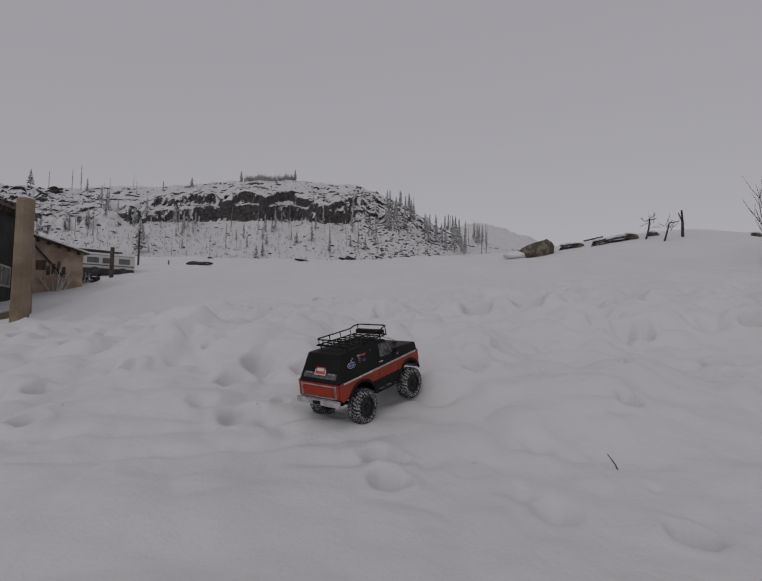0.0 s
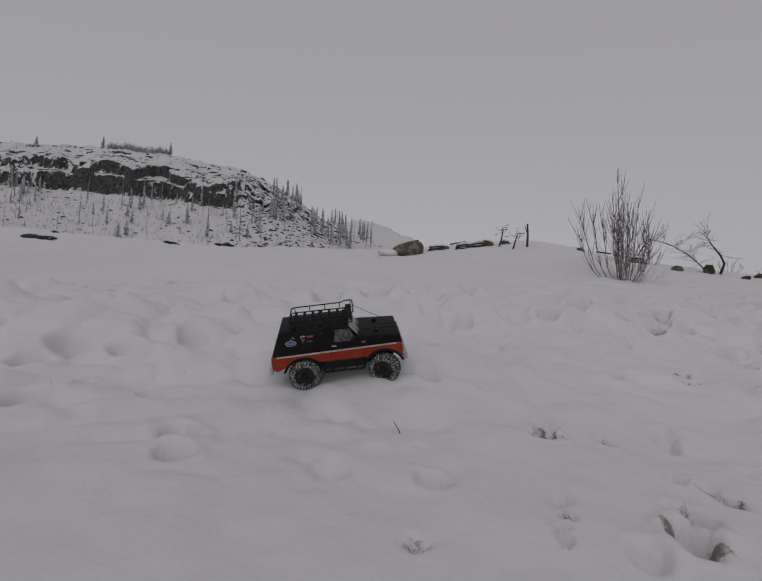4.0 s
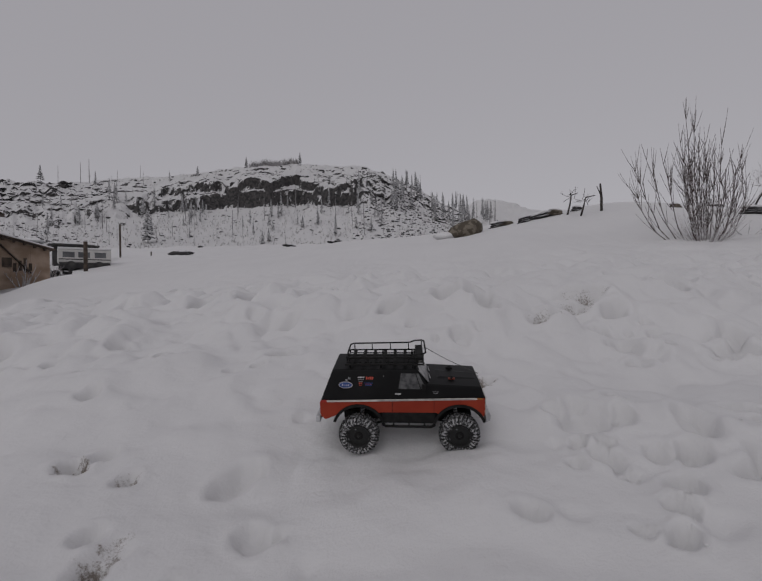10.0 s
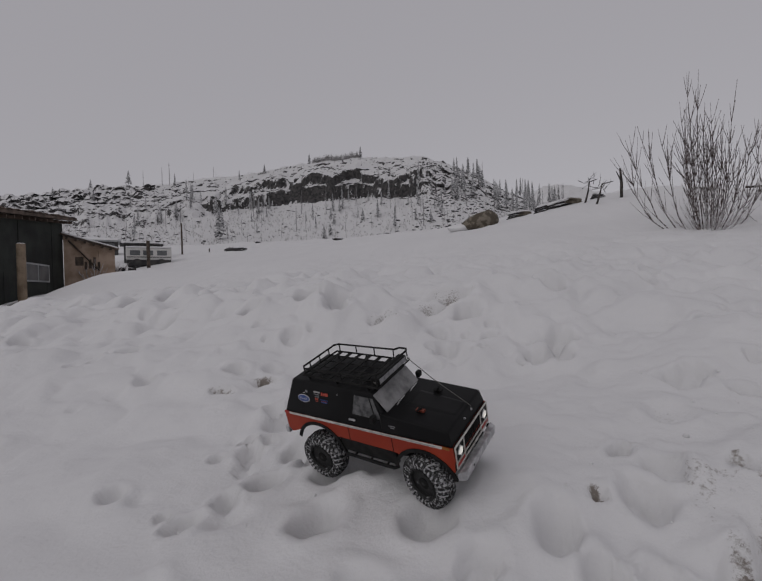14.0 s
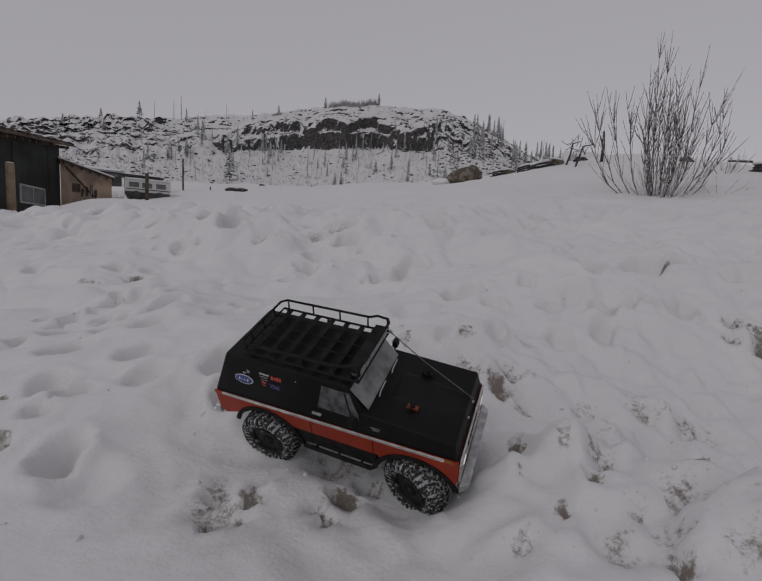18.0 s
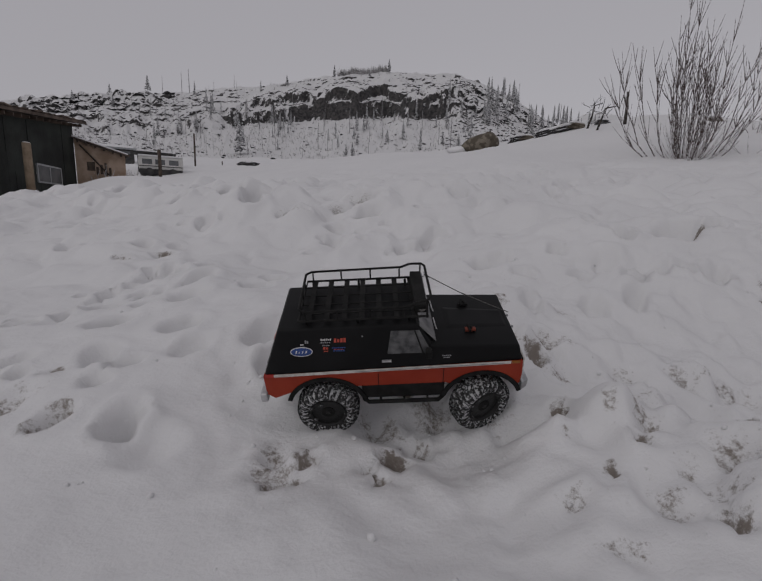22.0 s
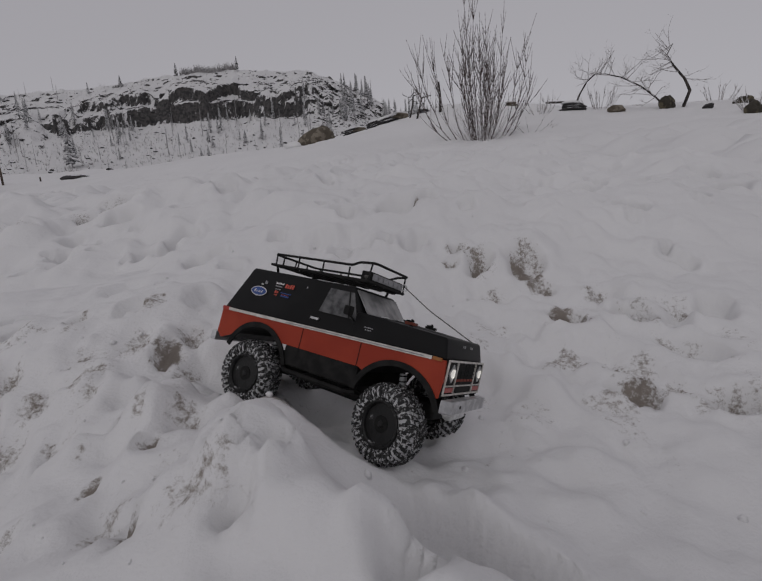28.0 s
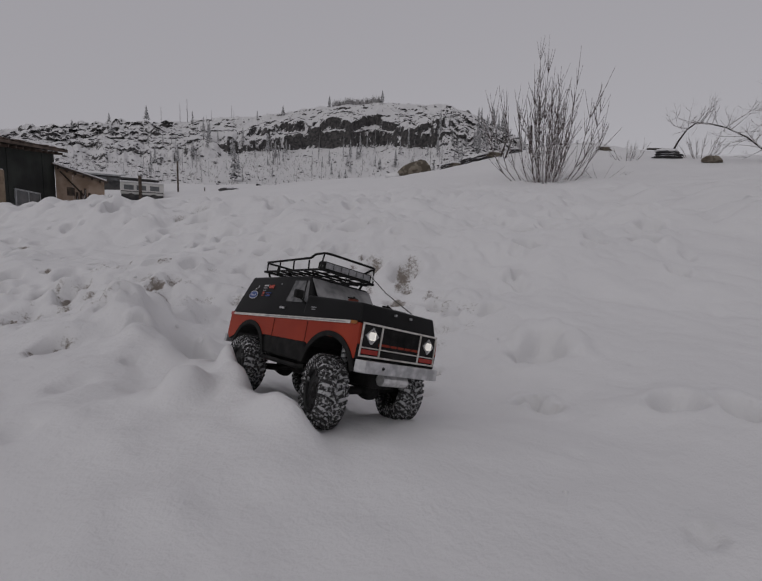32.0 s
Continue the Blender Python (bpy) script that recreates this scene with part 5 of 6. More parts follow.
def shed():
    u = Vector((0.485, -0.875, 0)).normalized()
    n = Vector((-u.y, u.x, 0))
    m = Matrix(((u.x, n.x, 0, -13.09), (u.y, n.y, 0, 15.73), (0, 0, 1, 0), (0, 0, 0, 1)))
    ob = thing("shed", m, "long black tar-papered shed with patched plywood and a rusty roof", "shed")

    def eave(x):
        return 3.33 - 0.112 * x

    long = 13.4
    wall = bmesh.new()
    add_plate(wall, [(0, -1.2), (long, -2.4), (long, eave(long)), (0, eave(0))], -0.14, 0.0)
    part("front_wall", wall, black_felt, ob, "black tar-papered wall")
    part("end_wall", box((-0.001, -5.0, -1.2), (0.14, -0.141, 3.30)), black_felt, ob)
    part("back_wall", box((0.14, -5.0, -1.2), (long, -4.86, 1.9)), black_felt, ob)
    roof = bmesh.new()
    vs = [roof.verts.new(p) for p in ((-0.35, 0.45, eave(-0.35) + 0.02), (long + 0.3, 0.45, eave(long + 0.3) + 0.02), (long + 0.3, -5.3, eave(long + 0.3) + 0.35), (-0.35, -5.3, eave(-0.35) + 0.35))]
    f = roof.faces.new(vs)
    ext = bmesh.ops.extrude_face_region(roof, geom=[f])
    bmesh.ops.translate(roof, vec=(0, 0, 0.1), verts=[v for v in ext["geom"] if isinstance(v, bmesh.types.BMVert)])
    bmesh.ops.recalc_face_normals(roof, faces=roof.faces)
    part("roof", roof, roof_brown, ob, "rusty brown sheet roof")
    for i in range(26):
        x = 0.1 + i * 0.52
        part("rafter_end", box((x, -0.05, eave(x) - 0.12), (x + 0.06, 0.4, eave(x) - 0.02)), roof_brown, ob)
    for i in range(30):
        x = -0.3 + i * 0.46
        part("roof_sheet", box((x, -0.35, eave(x) + 0.115), (x + 0.42, 0.47 + 0.05 * math.sin(i * 5.1), eave(x) + 0.14 + 0.015 * math.sin(i * 3.7))), roof_brown, ob)
    for x in (1.2, 4.1, 5.6, 6.6, 7.9):
        part("wall_batten", box((x, 0.001, -1), (x + 0.035, 0.016, eave(x) - 0.14)), black_felt, ob)
    for i in range(4):
        part("felt_sheet", box((0.2 + i * 1.7, 0.002, -0.9), (1.8 + i * 1.7, 0.007 + 0.002 * i, 1.3 + 0.35 * math.sin(i * 2.3))), black_felt, ob)
    part("plywood_strip", box((9.5, 0.002, 0.63), (9.9, 0.03, 2.06)), plywood, ob, "bare plywood strip")
    part("plywood_strip", hull([(6.43, 0.004, 2.30), (8.89, 0.004, 2.06), (8.89, 0.004, 2.24), (6.43, 0.004, 2.46)], [(6.43, 0.03, 2.30), (8.89, 0.03, 2.06), (8.89, 0.03, 2.24), (6.43, 0.03, 2.46)]), plywood, ob, "bare plywood strip")
    part("plywood_patch", box((9.4, 0.002, 0.4), (9.7, 0.028, 0.62)), plywood, ob)
    win = part("window", box((1.67, 0.002, 0.66), (3.75, 0.05, 1.34)), grey_metal, ob, "white-framed window")
    for a, b in ((1.76, 2.66), (2.76, 3.66)):
        part("pane", box((a, 0.05, 0.72), (b, 0.056, 1.28)), dull_glass, win)
    door = part("door", box((10.05, 0.002, -1.4), (11.2, 0.05, 0.34)), grey_metal, ob, "grey metal-framed glass door")
    part("pane", box((10.13, 0.05, -1.3), (11.12, 0.056, 0.27)), dull_glass, door)
    return ob


def lean_to():
    """A plywood lean-to against the far end of the shed."""
    m = Matrix(((0.679, -0.734, 0, -13.09), (0.734, 0.679, 0, 15.73), (0, 0, 1, 0), (0, 0, 0, 1)))
    ob = thing("lean_to", m, "weathered plywood lean-to with a snowy sloping roof beside the shed", "lean-to")
    for i, (a, b) in enumerate(((0.02, 0.66), (0.664, 1.28), (1.284, 1.9))):
        top = [2.70 - 0.28 * v for v in (a, b)]
        part("plywood_sheet", add_plate(bmesh.new(), [(a, 0.1), (b, 0.1), (b, top[1]), (a, top[0])], 0.004 * (i % 2), 0.06), plywood, ob, "weathered tan plywood sheet")
    part("side_wall", box((1.86, 0.061, 0.1), (1.9, 2.4, 2.1)), plywood, ob)
    part("lean_roof", hull([(-0.1, -0.3, 2.75), (2.05, -0.3, 2.15), (2.05, 2.6, 2.25), (-0.1, 2.6, 2.85)], [(-0.1, -0.3, 2.79), (2.05, -0.3, 2.19), (2.05, 2.6, 2.29), (-0.1, 2.6, 2.89)]), roof_brown, ob)
    part("roof_snow", bevelled(hull([(-0.05, -0.27, 2.786), (2.0, -0.27, 2.21), (2.0, 2.5, 2.31), (-0.05, 2.5, 2.886)], [(-0.05, -0.24, 2.85), (2.0, -0.24, 2.27), (2.0, 2.5, 2.37), (-0.05, 2.5, 2.95)]), 0.015), snow, ob)
    part("brace", tube([(0.2, -0.05, 2.5), (1.3, -0.05, 1.2)], 0.035, 4), dark_post, ob, "dark diagonal brace")
    part("hatch", box((0.42, -0.02, 1.42), (0.72, -0.002, 1.8)), dark_post, ob, "dark board over a hatch")
    for i in range(6):
        part("rafter_end", box((0.1 + i * 0.32, -0.26, 2.58 - i * 0.09), (0.17 + i * 0.32, 0.0, 2.68 - i * 0.09)), dark_post, ob)
    for i in range(4):
        part("scrap_board", box((0.75 + 0.16 * i, -0.03, 1.25 + 0.05 * (i % 2)), (0.85 + 0.16 * i, -0.004, 1.6 + 0.1 * (i % 3))), dark_post, ob)
    return ob


lean_to()
shed()
shrub("yard_shrub", -12.15, 16.2, "white rimed shrub before the plywood wall", 21, 8, 1.5, 0.55, 0.022, fine_twig, 4)
shrub("yard_shrub", -12.58, 18.2, "thin rimed shrub beside the camper", 22, 12, 1.1, 0.35, 0.014, fine_twig, 5)
shrub("yard_shrub", -12.9, 18.8, "thin rimed shrub beside the camper", 23, 9, 1.0, 0.35, 0.013, fine_twig, 4)
plank = thing("loose_plank", pose(-8.0, 9.2, ground_z(-8.0, 9.2) + 0.02, 0, -22, 55), "short brown plank leaning out of the snow", "plank")
part("board", box((-0.45, -0.12, -0.06), (0.45, 0.12, 0.1), None, 0.01), post_wood, plank)
part("snow_cover", box((-0.4, -0.1, 0.1), (0.35, 0.1, 0.16), None, 0.025), snow, plank)


def camper():
    ob = thing("camper", pose(-14.1, 22.3, 1.66, 0, 0, 39), "white camper trailer parked behind the shed, snow on its roof", "trailer")
    part("body", box((-1.15, -0.8, 0.35), (1.15, 0.8, 1.05), None, 0.12), camper_white, ob)
    part("skirt", box((-1.1, -0.78, 0.05), (1.1, 0.78, 0.36), None, 0.03), dark_trim, ob)
    part("roof_snow", box((-1.15, -0.8, 1.04), (1.15, 0.8, 1.14), None, 0.04), snow, ob)
    for a in (-0.95, -0.3, 0.4):
        part("window", box((a, -0.806, 0.62), (a + 0.5, -0.79, 0.9)), dull_glass, ob)
    part("stripe", box((-1.1, -0.807, 0.5), (1.1, -0.795, 0.55)), dark_trim, ob)
    for a in (-0.6, 0.6):
        wheel = part("wheel", add_lathe(bmesh.new(), [(-0.85, 0.12), (-0.85, 0.22), (-0.72, 0.22), (-0.72, 0.12)], 18), dark_trim, ob)
        wheel.location = (a, 0, 0.2)
    return ob


camper()


def stack(name, x, y, z, sx, sy, h, ridge, label, mat, roofmat):
    """A low building with a shallow snowy roof."""
    ob = thing(name, pose(x, y, z, 0, 0, 41), label, "building")
    part("wall", box((-sx, -sy, -2.5), (sx, sy, h)), mat, ob)
    e = 0.2
    part("roof", hull([(-sx - e, -sy - e, h), (sx + e, -sy - e, h), (sx + e, sy + e, h), (-sx - e, sy + e, h)],
                      [(-sx - e, -sy - e, h + 0.08), (sx + e, -sy - e, h + 0.08), (sx + e, sy + e, h + ridge), (-sx - e, sy + e, h + ridge)]), roofmat, ob)
    part("roof_snow", hull([(-sx, -sy - 0.1, h + 0.12), (sx, -sy - 0.1, h + 0.12), (sx, sy, h + ridge), (-sx, sy, h + ridge)],
                           [(-sx, -sy - 0.05, h + 0.19), (sx, -sy - 0.05, h + 0.19), (sx, sy, h + ridge + 0.07), (-sx, sy, h + ridge + 0.07)]), snow, ob)
    for i in range(3):
        w = sx * 0.22
        part("window", box((sx * (-0.6 + 0.6 * i) - w, -sy - 0.02, h - 0.35), (sx * (-0.6 + 0.6 * i) + w, -sy - 0.001, h - 0.12)), dull_glass, ob)
    return ob


stack("outbuilding", -16.4, 24.6, 2.1, 1.0, 0.6, 1.1, 0.2, "low dark outbuilding with a snowy flat roof", dark_trim, dark_trim)
stack("house", -25.4, 30.9, 3.2, 1.35, 1.2, 1.2, 0.5, "distant grey house with a snowy roof", dark_trim, grey_metal)
pile = thing("scrap_pile", pose(-12.9, 18.9, ground_z(-12.9, 18.9)), "dark snowy scrap pile beside the camper", "pile")
for i in range(7):
    part("scrap", boulder(0.2, 0.16, 0.12, i + 90.0, 0.3, 2), slab_rock, pile).location = (random.Random(i).uniform(-0.5, 0.3), random.Random(i + 20).uniform(-0.3, 0.3), 0.08 + 0.08 * (i % 3))


# ---------------------------------------------------------------- the model truck
R_WHEEL, AXLE = 0.066, 0.162


def belt(x):
    return 0.1707 + (x + 0.284) * 0.0313


def flank(x, z):
    """How far out the side of the body stands at that height."""
    u = max(0.0, (z - belt(x)) / (0.272 - belt(x)))
    return 0.1 - 0.021 * u


def side_plate(outline, side, proud=0.001, thick=0.0015, cx=0.0):
    bm = bmesh.new()
    a = [bm.verts.new((x, side * (flank(x, z) + proud), z)) for x, z in outline]
    b = [bm.verts.new((x, side * (flank(x, z) + proud + thick), z)) for x, z in outline]
    bm.faces.new(a)
    bm.faces.new(b[::-1])
    n = len(a)
    for i in range(n):
        bm.faces.new((a[i], b[i], b[(i + 1) % n], a[(i + 1) % n]))
    bmesh.ops.recalc_face_normals(bm, faces=bm.faces)
    return bm


def rect(x0, z0, x1, z1, slant=0.0):
    return [(x0, z0), (x1, z0), (x1 + slant, z1), (x0 + slant, z1)]


def oval(cx, cz, rx, rz, n=28):
    return [(cx + rx * math.cos(k * math.tau / n), cz + rz * math.sin(k * math.tau / n)) for k in range(n)]


def arc(cx, cz, r, a0, a1, n=14):
    return [(cx + r * math.cos(radians(a0 + (a1 - a0) * k / n)), cz + r * math.sin(radians(a0 + (a1 - a0) * k / n))) for k in range(n + 1)]


def slanted(p0, p1, y0, y1, proud=0.0012, thick=0.0012):
    """A plate on a face that leans in x, between two (x, z) places and two y."""
    d = Vector((p1[0] - p0[0], 0, p1[1] - p0[1])).normalized()
    n = Vector((d.z, 0, -d.x))
    if p0[0] < 0:
        n = -n
    low = [Vector((p0[0], y0, p0[1])), Vector((p0[0], y1, p0[1])), Vector((p1[0], y1, p1[1])), Vector((p1[0], y0, p1[1]))]
    return hull([v + n * proud for v in low], [v + n * (proud + thick) for v in low])


def tyre_mesh():
    bm = bmesh.new()
    add_lathe(bm, [(-0.019, 0.036), (-0.024, 0.043), (-0.025, 0.053), (-0.021, 0.0600), (-0.010, 0.0622), (0.010, 0.0622), (0.021, 0.0600), (0.025, 0.053), (0.024, 0.043), (0.019, 0.036)], 40, "y", False)
    for f in bm.faces:
        f.material_index = 1 if math.hypot(f.calc_center_median().x, f.calc_center_median().z) > 0.047 else 0
    return mesh_of("tyre", bm, [tyre_rubber, packed_groove])


def tread_mesh():
    bm = bmesh.new()
    # chevron lugs that run from the middle over the shoulder
    for s in (-1, 1):
        for k in range(30):
            a0 = (k + 0.25 * (s + 1)) * math.tau / 30
            rings = []
            for y, r, turn, wide in ((0.0005, 0.0664, 0.0, 0.0026), (0.012, 0.0662, 0.09, 0.0029), (0.0215, 0.0628, 0.13, 0.0031), (0.0272, 0.0555, 0.14, 0.0027), (0.0262, 0.0465, 0.13, 0.0020)):
                a = a0 + turn
                c, t = Vector((math.cos(a), 0, math.sin(a))), Vector((-math.sin(a), 0, math.cos(a)))
                side = Vector((0, s * y, 0))
                deep = r - 0.0065
                lift = Vector((0, s * (-0.004 if y > 0.025 else 0), 0))
                rings.append([bm.verts.new(p) for p in (c * deep - t * wide + side + lift, c * r - t * wide + side, c * r + t * wide + side, c * deep + t * wide + side + lift)])
            for p, q in zip(rings, rings[1:]):
                for i in range(3):
                    bm.faces.new((p[i], p[i + 1], q[i + 1], q[i]))
            bm.faces.new(rings[0])
            bm.faces.new(rings[-1][::-1])
    bmesh.ops.recalc_face_normals(bm, faces=bm.faces)
    return mesh_of("tread", bm, tyre_rubber)


def rim_mesh(side):
    bm = add_lathe(bmesh.new(), [(side * 0.017, 0.0375), (side * 0.0235, 0.0385), (side * 0.0245, 0.036), (side * 0.0215, 0.0335), (side * -0.002, 0.031), (side * -0.004, 0.006)], 28)
    for k in range(6):
        m = Matrix.Rotation(k * math.tau / 6, 4, "Y") @ Matrix.Translation((0.019, side * 0.009, 0))
        bmesh.ops.create_cube(bm, size=1, matrix=m @ Matrix.Diagonal((0.027, 0.007, 0.006, 1)))
    return mesh_of("rim", bm, rim_black)


def bolt_ring(side):
    bm = bmesh.new()
    for k in range(12):
        a = k * math.tau / 12
        bmesh.ops.create_cube(bm, size=1, matrix=Matrix.Translation((0.0355 * math.cos(a), side * 0.0252, 0.0355 * math.sin(a))) @ Matrix.Diagonal((0.0034, 0.002, 0.0034, 1)))
    return bm


def build_truck():
    car = thing("toy_truck", Matrix.Identity(4), "black and red-orange radio-controlled off-road truck with roof rack and snowy tyres", "toy truck")
    # lower body with wheel arches
    outline = [(-0.270, 0.108), (-0.284, 0.120), (-0.284, belt(-0.284)), (0.238, belt(0.238)), (0.241, 0.152), (0.239, 0.128)]
    outline += arc(AXLE, 0.078, 0.082, 34, 140) + [(0.084, 0.137), (-0.088, 0.135)] + arc(-AXLE, 0.074, 0.082, 46, 140)
    bm = add_plate(bmesh.new(), outline, -0.1, 0.1)
    bm.normal_update()
    for f in bm.faces:
        c = f.calc_center_median()
        f.material_index = 1 if abs(f.normal.y) < 0.5 and c.z < 0.155 and -0.28 < c.x < 0.24 else 0
    lower = part("lower_body", bm, [red_paint, black_plastic], car, "red-orange lower body")
    # black cab and hood
    low = [(-0.284, -0.0995, belt(-0.284)), (0.088, -0.0995, belt(0.088)), (0.088, 0.0995, belt(0.088)), (-0.284, 0.0995, belt(-0.284))]
    high = [(-0.246, -0.0785, 0.270), (0.026, -0.0785, 0.274), (0.026, 0.0785, 0.274), (-0.246, 0.0785, 0.270)]
    part("cab", bevelled(hull(low, high), 0.006, 3), black_paint, car, "satin black hard top", True)
    hood = hull([(0.05, -0.0985, belt(0.05)), (0.2375, -0.0975, belt(0.2375)), (0.2375, 0.0975, belt(0.2375)), (0.05, 0.0985, belt(0.05))],
                [(0.05, -0.093, 0.230), (0.229, -0.093, 0.2225), (0.229, 0.093, 0.2225), (0.05, 0.093, 0.230)])
    hood = part("hood", bevelled(hood, 0.005, 3), black_paint, car, "satin black hood", True)
    part("hood_bulge", bevelled(hull([(0.085, -0.045, 0.2265), (0.228, -0.04, 0.2195), (0.228, 0.04, 0.2195), (0.085, 0.045, 0.2265)],
                                     [(0.10, -0.028, 0.2312), (0.215, -0.024, 0.2248), (0.215, 0.024, 0.2248), (0.10, 0.028, 0.2312)]), 0.003, 3), black_paint, hood)
    for y in (-0.046, 0.046):
        latch = part("hood_latch", box((0.128, y - 0.005, 0.228), (0.150, y + 0.005, 0.2335), None, 0.001), latch_red if y < 0 else black_plastic, hood)
        part("latch_pin", add_lathe(bmesh.new(), [(0.226, 0.0035), (0.239, 0.0025)], 8, "z"), black_plastic, latch).location = (0.14, y, 0)
        part("latch_wing", box((0.134, y - 0.011, 0.2335), (0.139, y + 0.011, 0.2365)), black_plastic, latch)
    # stripes, seams, glass, handles, mirrors
    for s in (-1, 1):
        part("belt_stripe", side_plate([(-0.264, belt(-0.264) - 0.0028), (0.214, belt(0.214) - 0.0028), (0.214, belt(0.214) + 0.003), (-0.264, belt(-0.264) + 0.003)], s), white_stripe, car, "worn white stripe")
        part("stripe_line", side_plate([(-0.1, belt(-0.1) - 0.0008), (0.2, belt(0.2) - 0.0008), (0.2, belt(0.2) + 0.0008), (-0.1, belt(-0.1) + 0.0008)], s, 0.0026, 0.0003), grey_sticker, car)
        part("side_marker", side_plate(rect(0.216, belt(0.22) - 0.0025, 0.232, belt(0.22) + 0.003), s), amber, car, "amber marker lamp")
        part("rear_marker", side_plate(rect(-0.2835, belt(-0.28) - 0.003, -0.263, belt(-0.28) + 0.0045), s), red_lens, car, "red marker lamp")
        for x in (-0.054, 0.079):
            part("door_seam", side_plate(rect(x, 0.128, x + 0.0012, belt(x) - 0.004), s, 0.0002, 0.0006), black_plastic, lower)
        pane = part("side_window", side_plate([(-0.034, 0.2135), (0.055, 0.2135), (0.030, 0.2615), (-0.026, 0.2615)], s, 0.0006, 0.0012), tint, car, "grey tinted side window")
        part("window_vent", side_plate([(0.036, 0.2135), (0.0385, 0.2135), (0.022, 0.2615), (0.0195, 0.2615)], s, 0.0019, 0.0012), black_plastic, pane)
        part("door_handle", side_plate(rect(-0.045, 0.1965, -0.026, 0.2005), s, 0.001, 0.003), chrome, car, "chrome door handle")
        mirror = part("mirror", box((0.040, s * 0.104, 0.2195), (0.052, s * 0.121, 0.2365), None, 0.003), black_plastic, car)
        part("mirror_arm", tube([(0.048, s * 0.092, 0.212), (0.046, s * 0.108, 0.221)], 0.0018, 6), black_plastic, mirror)
        part("rocker", box((-0.088, s * 0.085, 0.098), (0.084, s * 0.0992, 0.1375), None, 0.003), black_plastic, car)
        slider = part("rock_slider", tube([(-0.086, s * 0.092, 0.09), (-0.075, s * 0.101, 0.088), (0.072, s * 0.101, 0.088), (0.083, s * 0.092, 0.09)], 0.0045, 8), black_plastic, car)
        for x in (-0.05, 0.0, 0.05):
            part("slider_arm", tube([(x, s * 0.06, 0.09), (x, s * 0.100, 0.088)], 0.0025, 6), black_plastic, slider)
        for cx, cz, a0, a1 in ((AXLE, 0.078, 20, 165), (-AXLE, 0.074, 15, 162)):
            ring = arc(cx, cz, 0.0785, a0, a1, 20) + arc(cx, cz, 0.0880, a1, a0, 20)
            part("fender_flare", add_plate(bmesh.new(), ring, s * 0.0985, s * 0.1025), black_plastic, car)
    part("windscreen", slanted((0.0675, 0.2225), (0.0295, 0.2675), -0.078, 0.078), clear_grey, car, "hazy frosted windscreen")
    for y in (-0.052, 0.012):
        wiper = part("wiper", tube([(0.0735, y, 0.2255), (0.0690, y + 0.022, 0.2300), (0.0680, y + 0.050, 0.2305)], [0.0019, 0.0014, 0.0012], 6), steel, car, "bright steel wiper")
        part("wiper_pivot", box((0.07, y - 0.004, 0.2215), (0.0785, y + 0.004, 0.2268), None, 0.001), steel, wiper)
    # rear
    part("rear_window", slanted((-0.2775, 0.186), (-0.2445, 0.254), -0.078, 0.078), tint, car)
    plate = part("rear_sticker", slanted((-0.2725, 0.1965), (-0.2555, 0.231), -0.026, 0.026, 0.0026, 0.0008), white_sticker, car, "white and red sticker on the rear glass")
    part("sticker_panel", slanted((-0.2710, 0.1995), (-0.2570, 0.228), -0.022, 0.022, 0.0036, 0.0005), red_sticker, plate)
    part("sticker_bar", slanted((-0.2665, 0.209), (-0.2620, 0.218), -0.017, 0.017, 0.0043, 0.0005), white_sticker, plate)
    for y in (-0.062, -0.046, 0.046, 0.062):
        for k in range(3):
            z = 0.2 + k * 0.013
            x = -0.2775 + (z - 0.186) / 0.068 * 0.033
            part("small_sticker", slanted((x, z), (x + 0.0022, z + 0.0045), y - 0.006, y + 0.006, 0.0026, 0.0006), grey_sticker, plate)
    gate = part("tailgate", box((-0.2868, -0.074, 0.124), (-0.284, 0.074, 0.163), None, 0.0012), red_paint, car, "red-orange tailgate panel")
    for a, b in (((-0.2878, -0.079, 0.1625), (-0.2842, 0.079, 0.1655)), ((-0.2878, -0.079, 0.1205), (-0.2842, 0.079, 0.1235)),
                 ((-0.2878, -0.079, 0.1236), (-0.2842, -0.0765, 0.1624)), ((-0.2878, 0.0765, 0.1236), (-0.2842, 0.079, 0.1624))):
        part("tailgate_trim", box(a, b), chrome, gate)
    for s in (-1, 1):
        part("tail_lamp", box((-0.2875, s * 0.0845, 0.124), (-0.284, s * 0.0965, 0.166), None, 0.001), red_lens, car, "red tail lamp")
        part("lamp_trim", box((-0.2878, s * 0.0820, 0.122), (-0.284, s * 0.0842, 0.168)), chrome, car)
    rear = part("rear_bumper", box((-0.302, -0.1, 0.097), (-0.287, 0.1, 0.118), None, 0.003), chrome, car, "chrome rear bumper")
    part("bumper_plate", box((-0.3032, -0.018, 0.1), (-0.302, 0.018, 0.113)), black_plastic, rear)
    # front
    face = part("grille", box((0.2375, -0.094, 0.132), (0.2405, 0.094, 0.189)), black_plastic, car)
    for z0, z1 in ((0.1862, 0.1895), (0.1315, 0.1345), (0.1462, 0.1484)):
        part("grille_trim", box((0.2405, -0.0945, z0), (0.2438, 0.0945, z1), None, 0.0008), white_stripe, face, "white grille surround")
    for y in (-0.0945, -0.0505, 0.0480, 0.0920):
        part("grille_trim", box((0.2405, y, 0.1346), (0.2436, y + 0.0025, 0.1861), None, 0.0006), white_stripe, face)
